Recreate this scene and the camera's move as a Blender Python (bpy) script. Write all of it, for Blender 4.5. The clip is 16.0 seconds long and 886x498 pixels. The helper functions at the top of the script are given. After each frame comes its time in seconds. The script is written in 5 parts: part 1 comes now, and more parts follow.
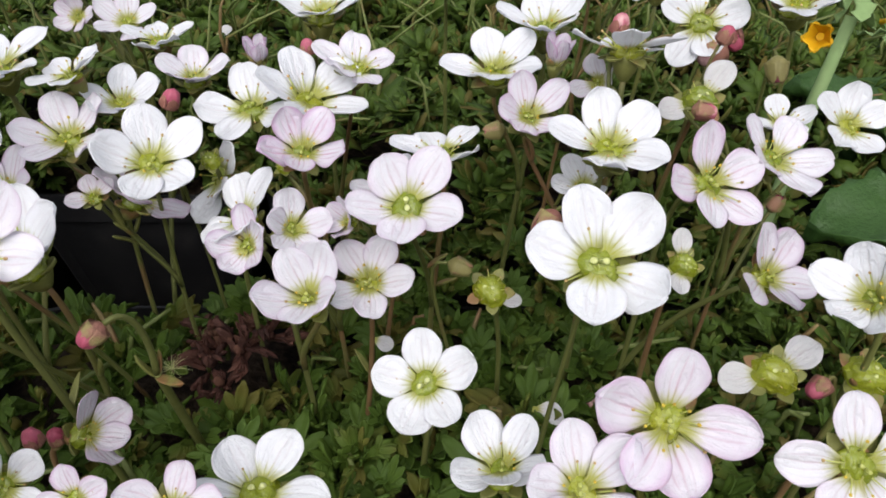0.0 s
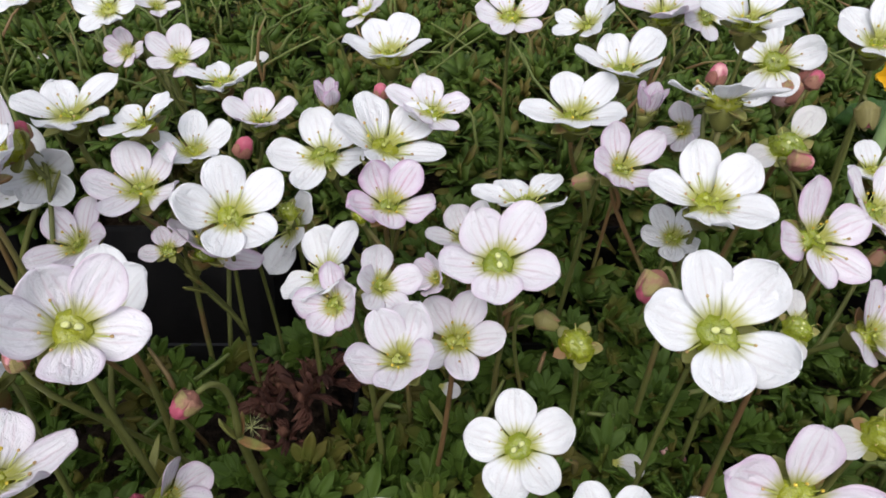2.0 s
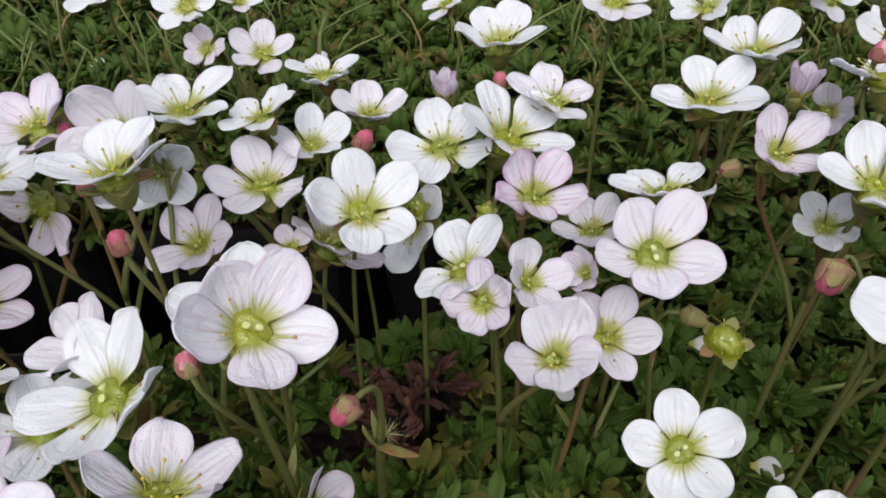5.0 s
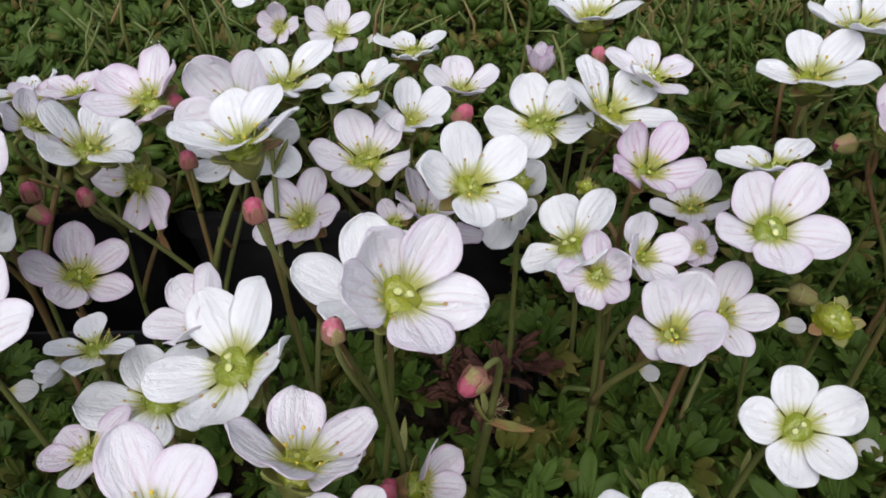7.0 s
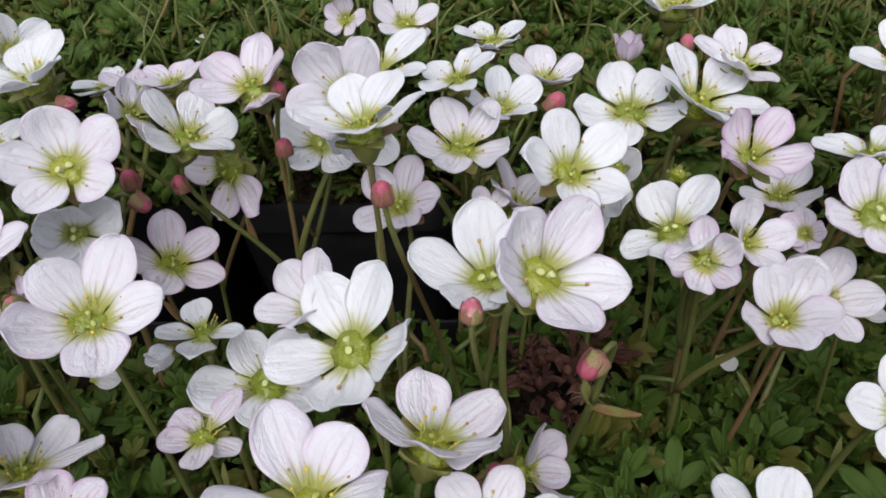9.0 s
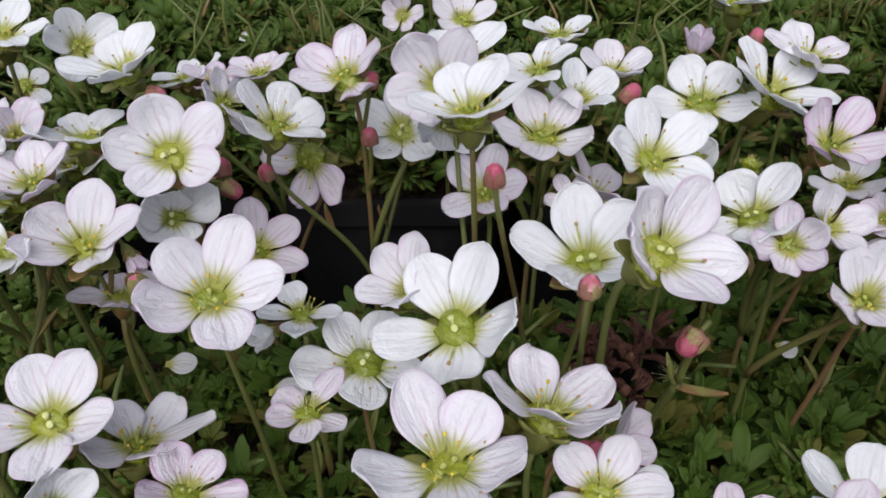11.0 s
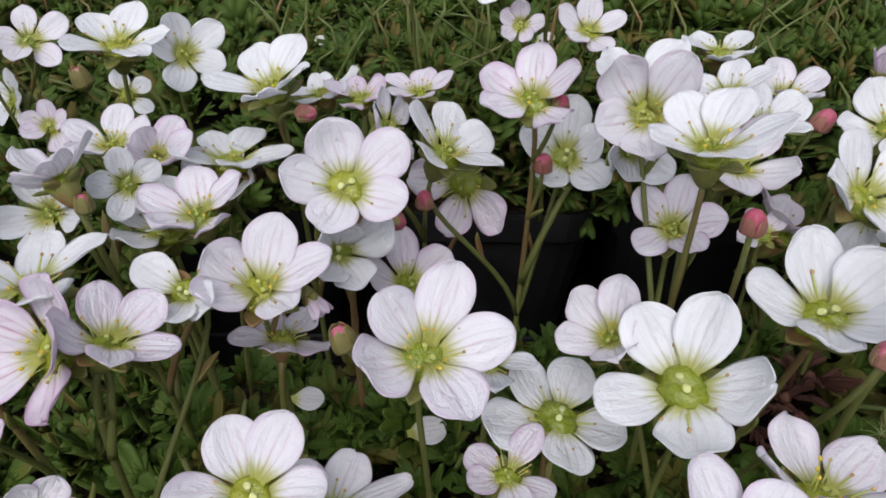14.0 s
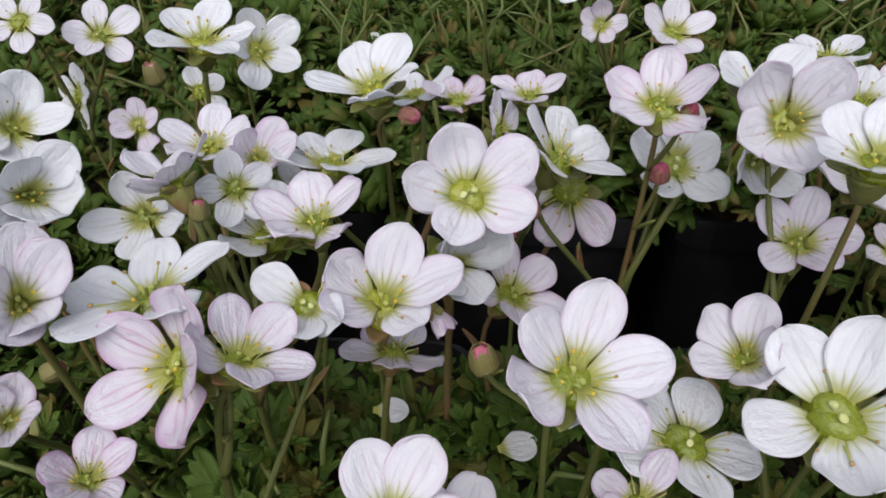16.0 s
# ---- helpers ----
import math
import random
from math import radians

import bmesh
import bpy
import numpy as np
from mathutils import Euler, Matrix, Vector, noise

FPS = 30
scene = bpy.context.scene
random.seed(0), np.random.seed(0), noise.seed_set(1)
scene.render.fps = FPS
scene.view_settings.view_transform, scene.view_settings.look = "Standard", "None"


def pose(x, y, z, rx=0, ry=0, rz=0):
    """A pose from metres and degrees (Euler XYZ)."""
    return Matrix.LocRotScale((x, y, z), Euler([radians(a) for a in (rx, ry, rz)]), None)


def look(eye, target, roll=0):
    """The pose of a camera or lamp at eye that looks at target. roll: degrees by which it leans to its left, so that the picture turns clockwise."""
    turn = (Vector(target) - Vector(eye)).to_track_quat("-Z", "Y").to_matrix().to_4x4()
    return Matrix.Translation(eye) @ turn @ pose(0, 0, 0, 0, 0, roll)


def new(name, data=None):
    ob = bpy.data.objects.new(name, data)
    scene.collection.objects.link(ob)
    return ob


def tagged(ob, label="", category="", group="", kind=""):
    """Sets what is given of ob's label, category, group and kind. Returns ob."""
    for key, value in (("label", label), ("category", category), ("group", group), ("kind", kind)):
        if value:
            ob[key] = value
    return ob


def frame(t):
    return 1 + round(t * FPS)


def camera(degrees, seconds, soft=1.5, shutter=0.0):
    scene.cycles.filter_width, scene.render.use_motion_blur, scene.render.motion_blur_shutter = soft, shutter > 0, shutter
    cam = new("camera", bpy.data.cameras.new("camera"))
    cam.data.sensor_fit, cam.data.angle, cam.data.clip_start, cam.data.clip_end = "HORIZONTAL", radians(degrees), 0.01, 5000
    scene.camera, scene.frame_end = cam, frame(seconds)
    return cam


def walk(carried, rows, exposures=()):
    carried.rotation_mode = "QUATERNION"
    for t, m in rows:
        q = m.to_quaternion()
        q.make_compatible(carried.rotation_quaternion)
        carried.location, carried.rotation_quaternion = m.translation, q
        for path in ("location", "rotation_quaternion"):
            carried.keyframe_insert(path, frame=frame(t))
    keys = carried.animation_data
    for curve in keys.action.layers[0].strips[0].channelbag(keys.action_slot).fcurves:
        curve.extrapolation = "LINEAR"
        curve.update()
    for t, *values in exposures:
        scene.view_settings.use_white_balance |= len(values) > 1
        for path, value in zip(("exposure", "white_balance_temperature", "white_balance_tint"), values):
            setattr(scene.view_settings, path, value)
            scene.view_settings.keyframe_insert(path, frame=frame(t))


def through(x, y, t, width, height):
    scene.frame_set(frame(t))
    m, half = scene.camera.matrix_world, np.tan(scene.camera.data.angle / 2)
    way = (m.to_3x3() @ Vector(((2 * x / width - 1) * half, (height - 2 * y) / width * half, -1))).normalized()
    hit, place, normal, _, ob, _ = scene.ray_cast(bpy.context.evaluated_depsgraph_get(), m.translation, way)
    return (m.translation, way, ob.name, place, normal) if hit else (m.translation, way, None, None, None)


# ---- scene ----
SKY, SUN = 0.125, 1.5
EXPOSURES = [(0.0, 0.62, 6500, 10), (3.5, 0.49, 6460, 10), (8.0, 0.42, 6400, 10.5), (16.0, 0.32, 6360, 11)]
cam = camera(66.0, 16.0, 1.75)
ROWS = [
    (0, -0.00266, -0.00152, 0.14134, 51.904, -1.062, -1.006),
    (0.5, -0.00869, 0.00169, 0.14254, 51.917, -1.163, -0.918),
    (1, -0.01312, 0.00437, 0.14499, 52.165, -1.149, -1.017),
    (1.5, -0.0167, 0.0063, 0.14523, 52.302, -1.045, -1.057),
    (2, -0.01884, 0.00732, 0.14563, 52.505, -0.916, -1.116),
    (2.5, -0.02135, 0.00947, 0.14658, 52.606, -0.464, -1.374),
    (3, -0.02613, 0.00924, 0.14748, 52.794, -0.317, -1.443),
    (3.5, -0.02948, 0.01016, 0.14685, 52.869, -0.061, -1.541),
    (4, -0.03438, 0.01122, 0.14442, 53.014, 0.128, -1.666),
    (6.5, -0.05434, 0.01202, 0.13743, 52.409, 0.341, -0.362),
    (7, -0.05924, 0.01106, 0.13738, 52.157, 0.52, -0.183),
    (7.5, -0.06304, 0.01048, 0.13717, 52.056, 0.582, -0.064),
    (8, -0.06777, 0.01, 0.13639, 52.041, 0.71, 0.099),
    (10.5, -0.08544, 0.00608, 0.13625, 52.165, 1.069, 0.628),
    (11, -0.09043, 0.00423, 0.13635, 52.266, 0.886, 0.545),
    (11.5, -0.09613, 0.00381, 0.13485, 52.32, 0.834, 0.474),
    (12, -0.10378, 0.006, 0.13463, 52.297, 0.883, 0.414),
    (12.5, -0.10821, 0.00712, 0.13441, 52.214, 0.907, 0.527),
    (13, -0.11264, 0.00962, 0.13501, 52.168, 0.707, 0.714),
    (13.5, -0.11668, 0.01252, 0.13437, 52.173, 0.471, 1.029),
    (14, -0.12188, 0.01665, 0.13553, 52.053, 0.264, 1.138),
    (14.5, -0.12637, 0.01783, 0.13369, 52.06, 0.153, 1.314),
    (15, -0.1306, 0.01913, 0.13514, 51.933, 0.078, 1.593),
    (15.5, -0.13393, 0.02106, 0.13414, 51.898, 0.084, 1.837),
    (16, -0.13917, 0.02165, 0.13427, 51.76, -0.064, 2.301),
]
walk(cam, [(t, pose(x, y, z, rx, ry, rz)) for t, x, y, z, rx, ry, rz in ROWS], EXPOSURES)

# ---- world and light: an overcast sky over a nursery bench ----
world = bpy.data.worlds.new("sky")
scene.world = world
world.use_nodes = True
wn = world.node_tree.nodes
sky = wn.new("ShaderNodeTexSky")
sky.sky_type, sky.sun_disc = "NISHITA", False
sky.sun_elevation, sky.sun_rotation = radians(57.5), radians(193)
sky.air_density, sky.dust_density, sky.ozone_density = 1.0, 4.0, 1.0
grey = wn.new("ShaderNodeHueSaturation")  # cloud takes most of the blue out of the sky
grey.inputs["Saturation"].default_value = 0.42
world.node_tree.links.new(sky.outputs[0], grey.inputs["Color"])
world.node_tree.links.new(grey.outputs[0], wn["Background"].inputs[0])
wn["Background"].inputs[1].default_value = SKY
sun = new("sun", bpy.data.lights.new("sun", "SUN"))
sun.data.energy, sun.data.angle, sun.data.color = SUN, radians(75), (1.0, 0.98, 0.965)
sun.matrix_world = look((-0.14, -0.62, 1), (0, 0, 0), 0)


# ---- materials ----
class Nodes:
    """A short way to write node trees."""

    def __init__(self, name):
        self.mat = bpy.data.materials.new(name)
        self.mat.use_nodes = True
        self.tree = self.mat.node_tree
        self.bsdf = self.tree.nodes["Principled BSDF"]

    def put(self, sock, value):
        if isinstance(value, bpy.types.NodeSocket):
            self.tree.links.new(value, sock)
        else:
            sock.default_value = value

    def math(self, op, a, b=0.0, c=0.0):
        n = self.tree.nodes.new("ShaderNodeMath")
        n.operation = op
        for sock, value in zip(n.inputs, (a, b, c)):
            self.put(sock, value)
        return n.outputs[0]

    def smooth(self, value, low, high, a=0.0, b=1.0):
        n = self.tree.nodes.new("ShaderNodeMapRange")
        n.interpolation_type = "SMOOTHSTEP"
        for sock, v in zip(n.inputs, (value, low, high, a, b)):
            self.put(sock, v)
        return n.outputs[0]

    def mix(self, amount, a, b):
        n = self.tree.nodes.new("ShaderNodeMix")
        n.data_type = "RGBA"
        self.put(n.inputs[0], amount)
        self.put(n.inputs[6], a if isinstance(a, bpy.types.NodeSocket) else (*a, 1))
        self.put(n.inputs[7], b if isinstance(b, bpy.types.NodeSocket) else (*b, 1))
        return n.outputs[2]

    def noise(self, scale, detail=3.0, where="Object", rough=0.55, warp=0.0):
        n = self.tree.nodes.new("ShaderNodeTexNoise")
        n.inputs["Scale"].default_value, n.inputs["Detail"].default_value = scale, detail
        n.inputs["Roughness"].default_value, n.inputs["Distortion"].default_value = rough, warp
        self.tree.links.new(self.coord(where), n.inputs["Vector"])
        return n.outputs[0]

    def coord(self, where):
        if where == "World":
            return self.tree.nodes.new("ShaderNodeNewGeometry").outputs["Position"]
        return self.tree.nodes.new("ShaderNodeTexCoord").outputs[where]

    def uv(self):
        n = self.tree.nodes.new("ShaderNodeSeparateXYZ")
        self.tree.links.new(self.coord("UV"), n.inputs[0])
        return n.outputs[0], n.outputs[1]

    def random(self):
        return self.tree.nodes.new("ShaderNodeObjectInfo").outputs["Random"]

    def island(self):
        return self.tree.nodes.new("ShaderNodeNewGeometry").outputs["Random Per Island"]

    def bump(self, height, strength, distance):
        n = self.tree.nodes.new("ShaderNodeBump")
        n.inputs["Strength"].default_value, n.inputs["Distance"].default_value = strength, distance
        self.put(n.inputs["Height"], height)
        self.put(self.bsdf.inputs["Normal"], n.outputs[0])
        return n.outputs[0]

    def done(self, color, rough, through=0.0, tint=None, specular=0.4, normal=None):
        self.put(self.bsdf.inputs["Base Color"], color if isinstance(color, bpy.types.NodeSocket) else (*color, 1))
        self.put(self.bsdf.inputs["Roughness"], rough)
        self.bsdf.inputs["Specular IOR Level"].default_value = specular
        if through:
            soft = self.tree.nodes.new("ShaderNodeBsdfTranslucent")
            self.put(soft.inputs[0], tint if tint is not None else color)
            if normal is not None:
                self.put(soft.inputs["Normal"], normal)
            both = self.tree.nodes.new("ShaderNodeMixShader")
            both.inputs[0].default_value = through
            self.tree.links.new(self.bsdf.outputs[0], both.inputs[1])
            self.tree.links.new(soft.outputs[0], both.inputs[2])
            self.tree.links.new(both.outputs[0], self.tree.nodes["Material Output"].inputs[0])
        return self.mat


def petal_material(name, pink, dull=0.0):
    """A thin petal: white to pink blade, fanning veins, yellow-green claw. Along the blade: u; across it: v."""
    n = Nodes(name)
    u, v = n.uv()
    wob = n.math("MULTIPLY_ADD", n.noise(3.0, 2.0, "UV"), 0.44, -0.22)
    across = n.math("MULTIPLY_ADD", v, 2.0, -1.0)
    fan = n.math("ADD", across, n.math("MULTIPLY", wob, u))
    main = n.math("ABSOLUTE", n.math("COSINE", n.math("MULTIPLY", fan, 4.7)))
    main = n.smooth(main, 0.0, 0.36, 0.62, 0.0)
    centre = n.smooth(n.math("ABSOLUTE", fan), 0.0, 0.085, 1.0, 0.0)
    fine = n.math("ABSOLUTE", n.math("COSINE", n.math("MULTIPLY", fan, 17.0)))
    fine = n.smooth(fine, 0.02, 0.5, 1.0, 0.0)
    fade = n.smooth(u, 0.45, 0.9, 1.0, 0.12)
    veins = n.math("MULTIPLY", n.math("MAXIMUM", main, centre), fade)
    rnd = n.random()
    blotch = n.noise(2.2, 3.0, "UV")
    edge = n.smooth(n.math("ABSOLUTE", across), 0.45, 1.0)
    edge = n.math("MAXIMUM", edge, n.smooth(u, 0.8, 1.0))
    flush = n.math("MULTIPLY_ADD", edge, 0.50, 0.42)
    flush = n.math("MULTIPLY", flush, n.smooth(blotch, 0.25, 0.8, 0.35, 1.0))
    flush = n.math("MULTIPLY", flush, n.math("MULTIPLY_ADD", rnd, 0.7, 0.8))
    white = n.mix(dull, (0.85, 0.866, 0.895), (0.50, 0.49, 0.44))
    blade = n.mix(n.math("MULTIPLY", flush, pink), white, (0.63, 0.41, 0.62))
    blade = n.mix(n.math("MULTIPLY", n.math("MULTIPLY", fine, blotch), 0.07), blade, (0.60, 0.57, 0.60))
    blade = n.mix(n.math("MULTIPLY", n.math("MULTIPLY", veins, n.smooth(blotch, 0.3, 0.7, 0.4, 1.0)), 0.40 + 0.46 * pink), blade, (0.58, 0.51 - 0.20 * pink, 0.54 - 0.10 * pink))
    blade = n.mix(n.math("MULTIPLY", n.math("MAXIMUM", main, centre), n.smooth(u, 0.10, 0.26, 0.6, 0.0)), blade, (0.42, 0.42, 0.10))
    rim = n.math("MULTIPLY", n.smooth(n.math("ABSOLUTE", across), 0.86, 1.0), n.smooth(u, 0.2, 0.4))
    blade = n.mix(n.math("MULTIPLY", rim, 0.02 + 0.15 * pink), blade, (0.60, 0.44, 0.56))
    claw = n.smooth(n.math("ADD", n.math("MULTIPLY_ADD", n.noise(5.0, 2.0, "UV"), -0.16, n.math("ADD", u, 0.06)), n.math("MULTIPLY", n.math("MAXIMUM", main, centre), -0.04)), 0.04, 0.205, 1.0, 0.0)
    blade = n.mix(n.math("MULTIPLY", claw, 0.96), blade, (0.41, 0.42, 0.028))
    specks = n.smooth(n.noise(26.0, 1.0, "UV"), 0.74, 0.77)
    blade = n.mix(n.math("MULTIPLY", specks, 0.35), blade, (0.45, 0.33, 0.22))
    streak = n.tree.nodes.new("ShaderNodeTexNoise")
    streak.inputs["Scale"].default_value, streak.inputs["Detail"].default_value = 1.0, 4.0
    stretch = n.tree.nodes.new("ShaderNodeMapping")
    stretch.inputs["Scale"].default_value = (2.6, 7.0, 1.0)
    n.tree.links.new(n.coord("UV"), stretch.inputs[0])
    n.tree.links.new(stretch.outputs[0], streak.inputs["Vector"])
    blade = n.mix(n.smooth(streak.outputs[0], 0.35, 0.75, 0.0, 0.26), blade, (0.62, 0.61, 0.64))
    height = n.math("ADD", n.math("MULTIPLY", n.math("ADD", veins, n.math("MULTIPLY", fine, 0.12)), -0.13), n.math("ADD", streak.outputs[0], n.noise(6.0, 5.0, "UV", 0.6, 0.6)))
    normal = n.bump(height, 0.55, 0.0009)
    return n.done(blade, n.smooth(blotch, 0.2, 0.8, 0.36, 0.56), 0.42, None, 0.4, normal)


def green_material(name, light, dark, other=None, share=0.3, scale=900.0, rough=0.45, through=0.2, bump=0.3, per="random", gloss=0.35):
    """Living tissue: two tones that vary from piece to piece and along the piece, with a fine skin relief."""
    n = Nodes(name)
    pick = n.random() if per == "random" else n.island()
    blotch = n.noise(scale * 0.22, 3.0, "World")
    grain = n.noise(scale, 3.0, "World")
    color = n.mix(n.math("MULTIPLY_ADD", pick, 0.65, n.math("MULTIPLY_ADD", blotch, 0.8, -0.25)), dark, light)
    if other:
        color = n.mix(n.math("MULTIPLY", n.smooth(n.math("ADD", n.math("MULTIPLY", n.noise(scale * 0.12, 2.0, "World"), 0.7), n.math("MULTIPLY", pick, 0.45)), 0.66, 0.82), share), color, other)
    color = n.mix(n.math("MULTIPLY", grain, 0.35), color, tuple(0.55 * c for c in dark))
    normal = n.bump(grain, bump, 0.0004)
    return n.done(color, n.smooth(grain, 0.2, 0.8, rough - 0.08, rough + 0.14), through, color, gloss, normal)


PETALS = [petal_material("petal_%s" % k, p) for k, p in (("white", 0.05), ("blush", 0.42), ("pink", 0.74), ("rose", 1.05))]
PETAL_OLD = petal_material("petal_faded", 0.12, 0.4)
OVARY = green_material("ovary_yellow_green", (0.33, 0.36, 0.025), (0.15, 0.20, 0.012), (0.34, 0.30, 0.03), 0.3, rough=0.22, through=0.2, bump=1.0, scale=1100, gloss=0.6)
STYLE = green_material("style_cream", (0.66, 0.68, 0.34), (0.56, 0.59, 0.22), rough=0.5, through=0.2)
FILAMENT = green_material("filament", (0.66, 0.68, 0.26), (0.56, 0.60, 0.16), through=0.5, bump=0.1)
ANTHER = green_material("anther_yellow", (0.72, 0.56, 0.07), (0.55, 0.38, 0.05), rough=0.8, through=0.0, bump=0.8, scale=3000)
ANTHER_OLD = green_material("anther_brown", (0.62, 0.45, 0.20), (0.38, 0.24, 0.10), rough=0.85, through=0.0, bump=0.8, scale=3000)
SEPAL = green_material("sepal", (0.26, 0.265, 0.075), (0.15, 0.155, 0.04), (0.25, 0.10, 0.055), 0.8, 1600)
STEM = green_material("stem", (0.17, 0.185, 0.05), (0.095, 0.105, 0.028), (0.20, 0.09, 0.05), 0.8, 300, 0.5, 0.1)
STALK = green_material("stalk", (0.17, 0.20, 0.055), (0.09, 0.12, 0.03), (0.22, 0.10, 0.055), 0.8, 300, 0.5, 0.1, 0.3, "island")
LEAF = green_material("leaf", (0.092, 0.146, 0.019), (0.046, 0.088, 0.012), (0.17, 0.085, 0.028), 0.5, 420, 0.55, 0.22, 0.3, "random", 0.2)
LEAF_MASS = green_material("leaf_mass", (0.084, 0.132, 0.018), (0.042, 0.078, 0.011), (0.15, 0.075, 0.026), 0.6, 420, 0.55, 0.22, 0.3, "island", 0.2)
DEAD = green_material("dead_leaf", (0.12, 0.045, 0.028), (0.042, 0.015, 0.011), (0.17, 0.09, 0.05), 0.4, 500, 0.8, 0.1, 0.8)
BUD = green_material("bud_pink", (0.55, 0.17, 0.23), (0.36, 0.05, 0.10), (0.80, 0.55, 0.52), 0.75, 3500, 0.4, 0.15)
BUD_SEPAL = green_material("bud_sepal", (0.38, 0.22, 0.14), (0.25, 0.08, 0.07), (0.33, 0.30, 0.11), 0.9, 3500, 0.5, 0.1, 0.8)
BUD_GREEN = green_material("bud_green", (0.25, 0.23, 0.08), (0.15, 0.13, 0.045), (0.30, 0.13, 0.10), 0.8, 3000, 0.5, 0.1)
YELLOW = green_material("corolla_yellow", (0.90, 0.58, 0.015), (0.80, 0.42, 0.005), None, 0, 300, 0.5, 0.25)
MEAL = green_material("mealy_green", (0.36, 0.46, 0.22), (0.20, 0.33, 0.12), None, 0, 400, 0.75, 0.2)
BROAD = green_material("broad_leaf", (0.045, 0.105, 0.020), (0.018, 0.050, 0.010), None, 0, 900, 0.5, 0.15, 1.0)


def plastic():
    n = Nodes("black_plastic")
    dust = n.noise(60.0, 5.0, "World")
    color = n.mix(n.smooth(dust, 0.45, 0.8), (0.009, 0.009, 0.010), (0.024, 0.023, 0.023))
    n.bump(n.noise(900.0, 3.0, "World"), 0.25, 0.0004)
    return n.done(color, n.smooth(dust, 0.3, 0.7, 0.5, 0.7), specular=0.25)


def soil():
    n = Nodes("soil")
    lump = n.noise(260.0, 6.0, "World")
    color = n.mix(n.smooth(lump, 0.35, 0.7), (0.018, 0.012, 0.009), (0.060, 0.042, 0.028))
    n.bump(lump, 1.0, 0.003)
    return n.done(color, 0.95, specular=0.1)


PLASTIC, SOIL = plastic(), soil()


# ---- mesh helpers ----
def mesh_of(name, verts, faces, material, uv=None, smooth=True):
    me = bpy.data.meshes.new(name)
    me.from_pydata([tuple(v) for v in verts], [], faces)
    if uv is not None:
        layer = me.uv_layers.new(name="UVMap")
        loops = np.empty(len(me.loops), np.int32)
        me.loops.foreach_get("vertex_index", loops)
        layer.data.foreach_set("uv", np.asarray(uv, np.float32)[loops].ravel())
    me.polygons.foreach_set("use_smooth", [smooth] * len(me.polygons))
    for m in material if isinstance(material, (list, tuple)) else (material,):
        me.materials.append(m)
    return me


def part(name, me, parent, m=None, label=""):
    """A mesh as one object under a thing or a part."""
    ob = new(name, me)
    ob.parent = parent
    if m is not None:
        ob.matrix_basis = m
    if label:
        ob["label"] = label
    return ob


def thing(name, m, label, category, group=""):
    ob = new(name)
    ob.empty_display_size = 0.003
    ob.matrix_basis = m
    return tagged(ob, label, category, group)


def sheet(nu, nv, place, thick):
    """A closed thin shell over a grid: place(u, v) gives the upper face, thick its thickness. Returns verts, faces, uvs."""
    top = [[Vector(place(i / (nu - 1), j / (nv - 1))) for j in range(nv)] for i in range(nu)]
    verts, uvs, faces = [], [], []
    for low in (0, 1):
        for i in range(nu):
            for j in range(nv):
                a = top[min(i + 1, nu - 1)][j] - top[max(i - 1, 0)][j]
                b = top[i][min(j + 1, nv - 1)] - top[i][max(j - 1, 0)]
                nrm = a.cross(b)
                nrm = nrm.normalized() if nrm.length > 1e-9 else Vector((0, 0, 1))
                rim = 0.35 if i in (0, nu - 1) or j in (0, nv - 1) else 1.0
                verts.append(top[i][j] - nrm * (thick * rim * low))
                uvs.append((i / (nu - 1), j / (nv - 1)))
    k = nu * nv
    for i in range(nu - 1):
        for j in range(nv - 1):
            q = (i * nv + j, (i + 1) * nv + j, (i + 1) * nv + j + 1, i * nv + j + 1)
            faces.append(q)
            faces.append(tuple(k + t for t in reversed(q)))
    ring = [i * nv for i in range(nu)] + [(nu - 1) * nv + j for j in range(1, nv)]
    ring += [i * nv + nv - 1 for i in range(nu - 2, -1, -1)] + list(range(nv - 2, 0, -1))
    for a, b in zip(ring, ring[1:] + ring[:1]):
        faces.append((b, a, k + a, k + b))
    return verts, faces, uvs


def tube(path, radii, sides=7, cap=True):
    """A tapering round rod along a path."""
    path = [Vector(p) for p in path]
    verts, faces = [], []
    side = None
    for i, p in enumerate(path):
        way = (path[min(i + 1, len(path) - 1)] - path[max(i - 1, 0)]).normalized()
        if side is None:
            side = way.orthogonal().normalized()
        side = (side - way * side.dot(way)).normalized()
        other = way.cross(side)
        for k in range(sides):
            a = 2 * math.pi * k / sides
            verts.append(p + (side * math.cos(a) + other * math.sin(a)) * radii[i])
    for i in range(len(path) - 1):
        for k in range(sides):
            l = (k + 1) % sides
            faces.append((i * sides + k, i * sides + l, (i + 1) * sides + l, (i + 1) * sides + k))
    if cap:
        faces.append(tuple(range(sides - 1, -1, -1)))
        faces.append(tuple(range((len(path) - 1) * sides, len(path) * sides)))
    return verts, faces


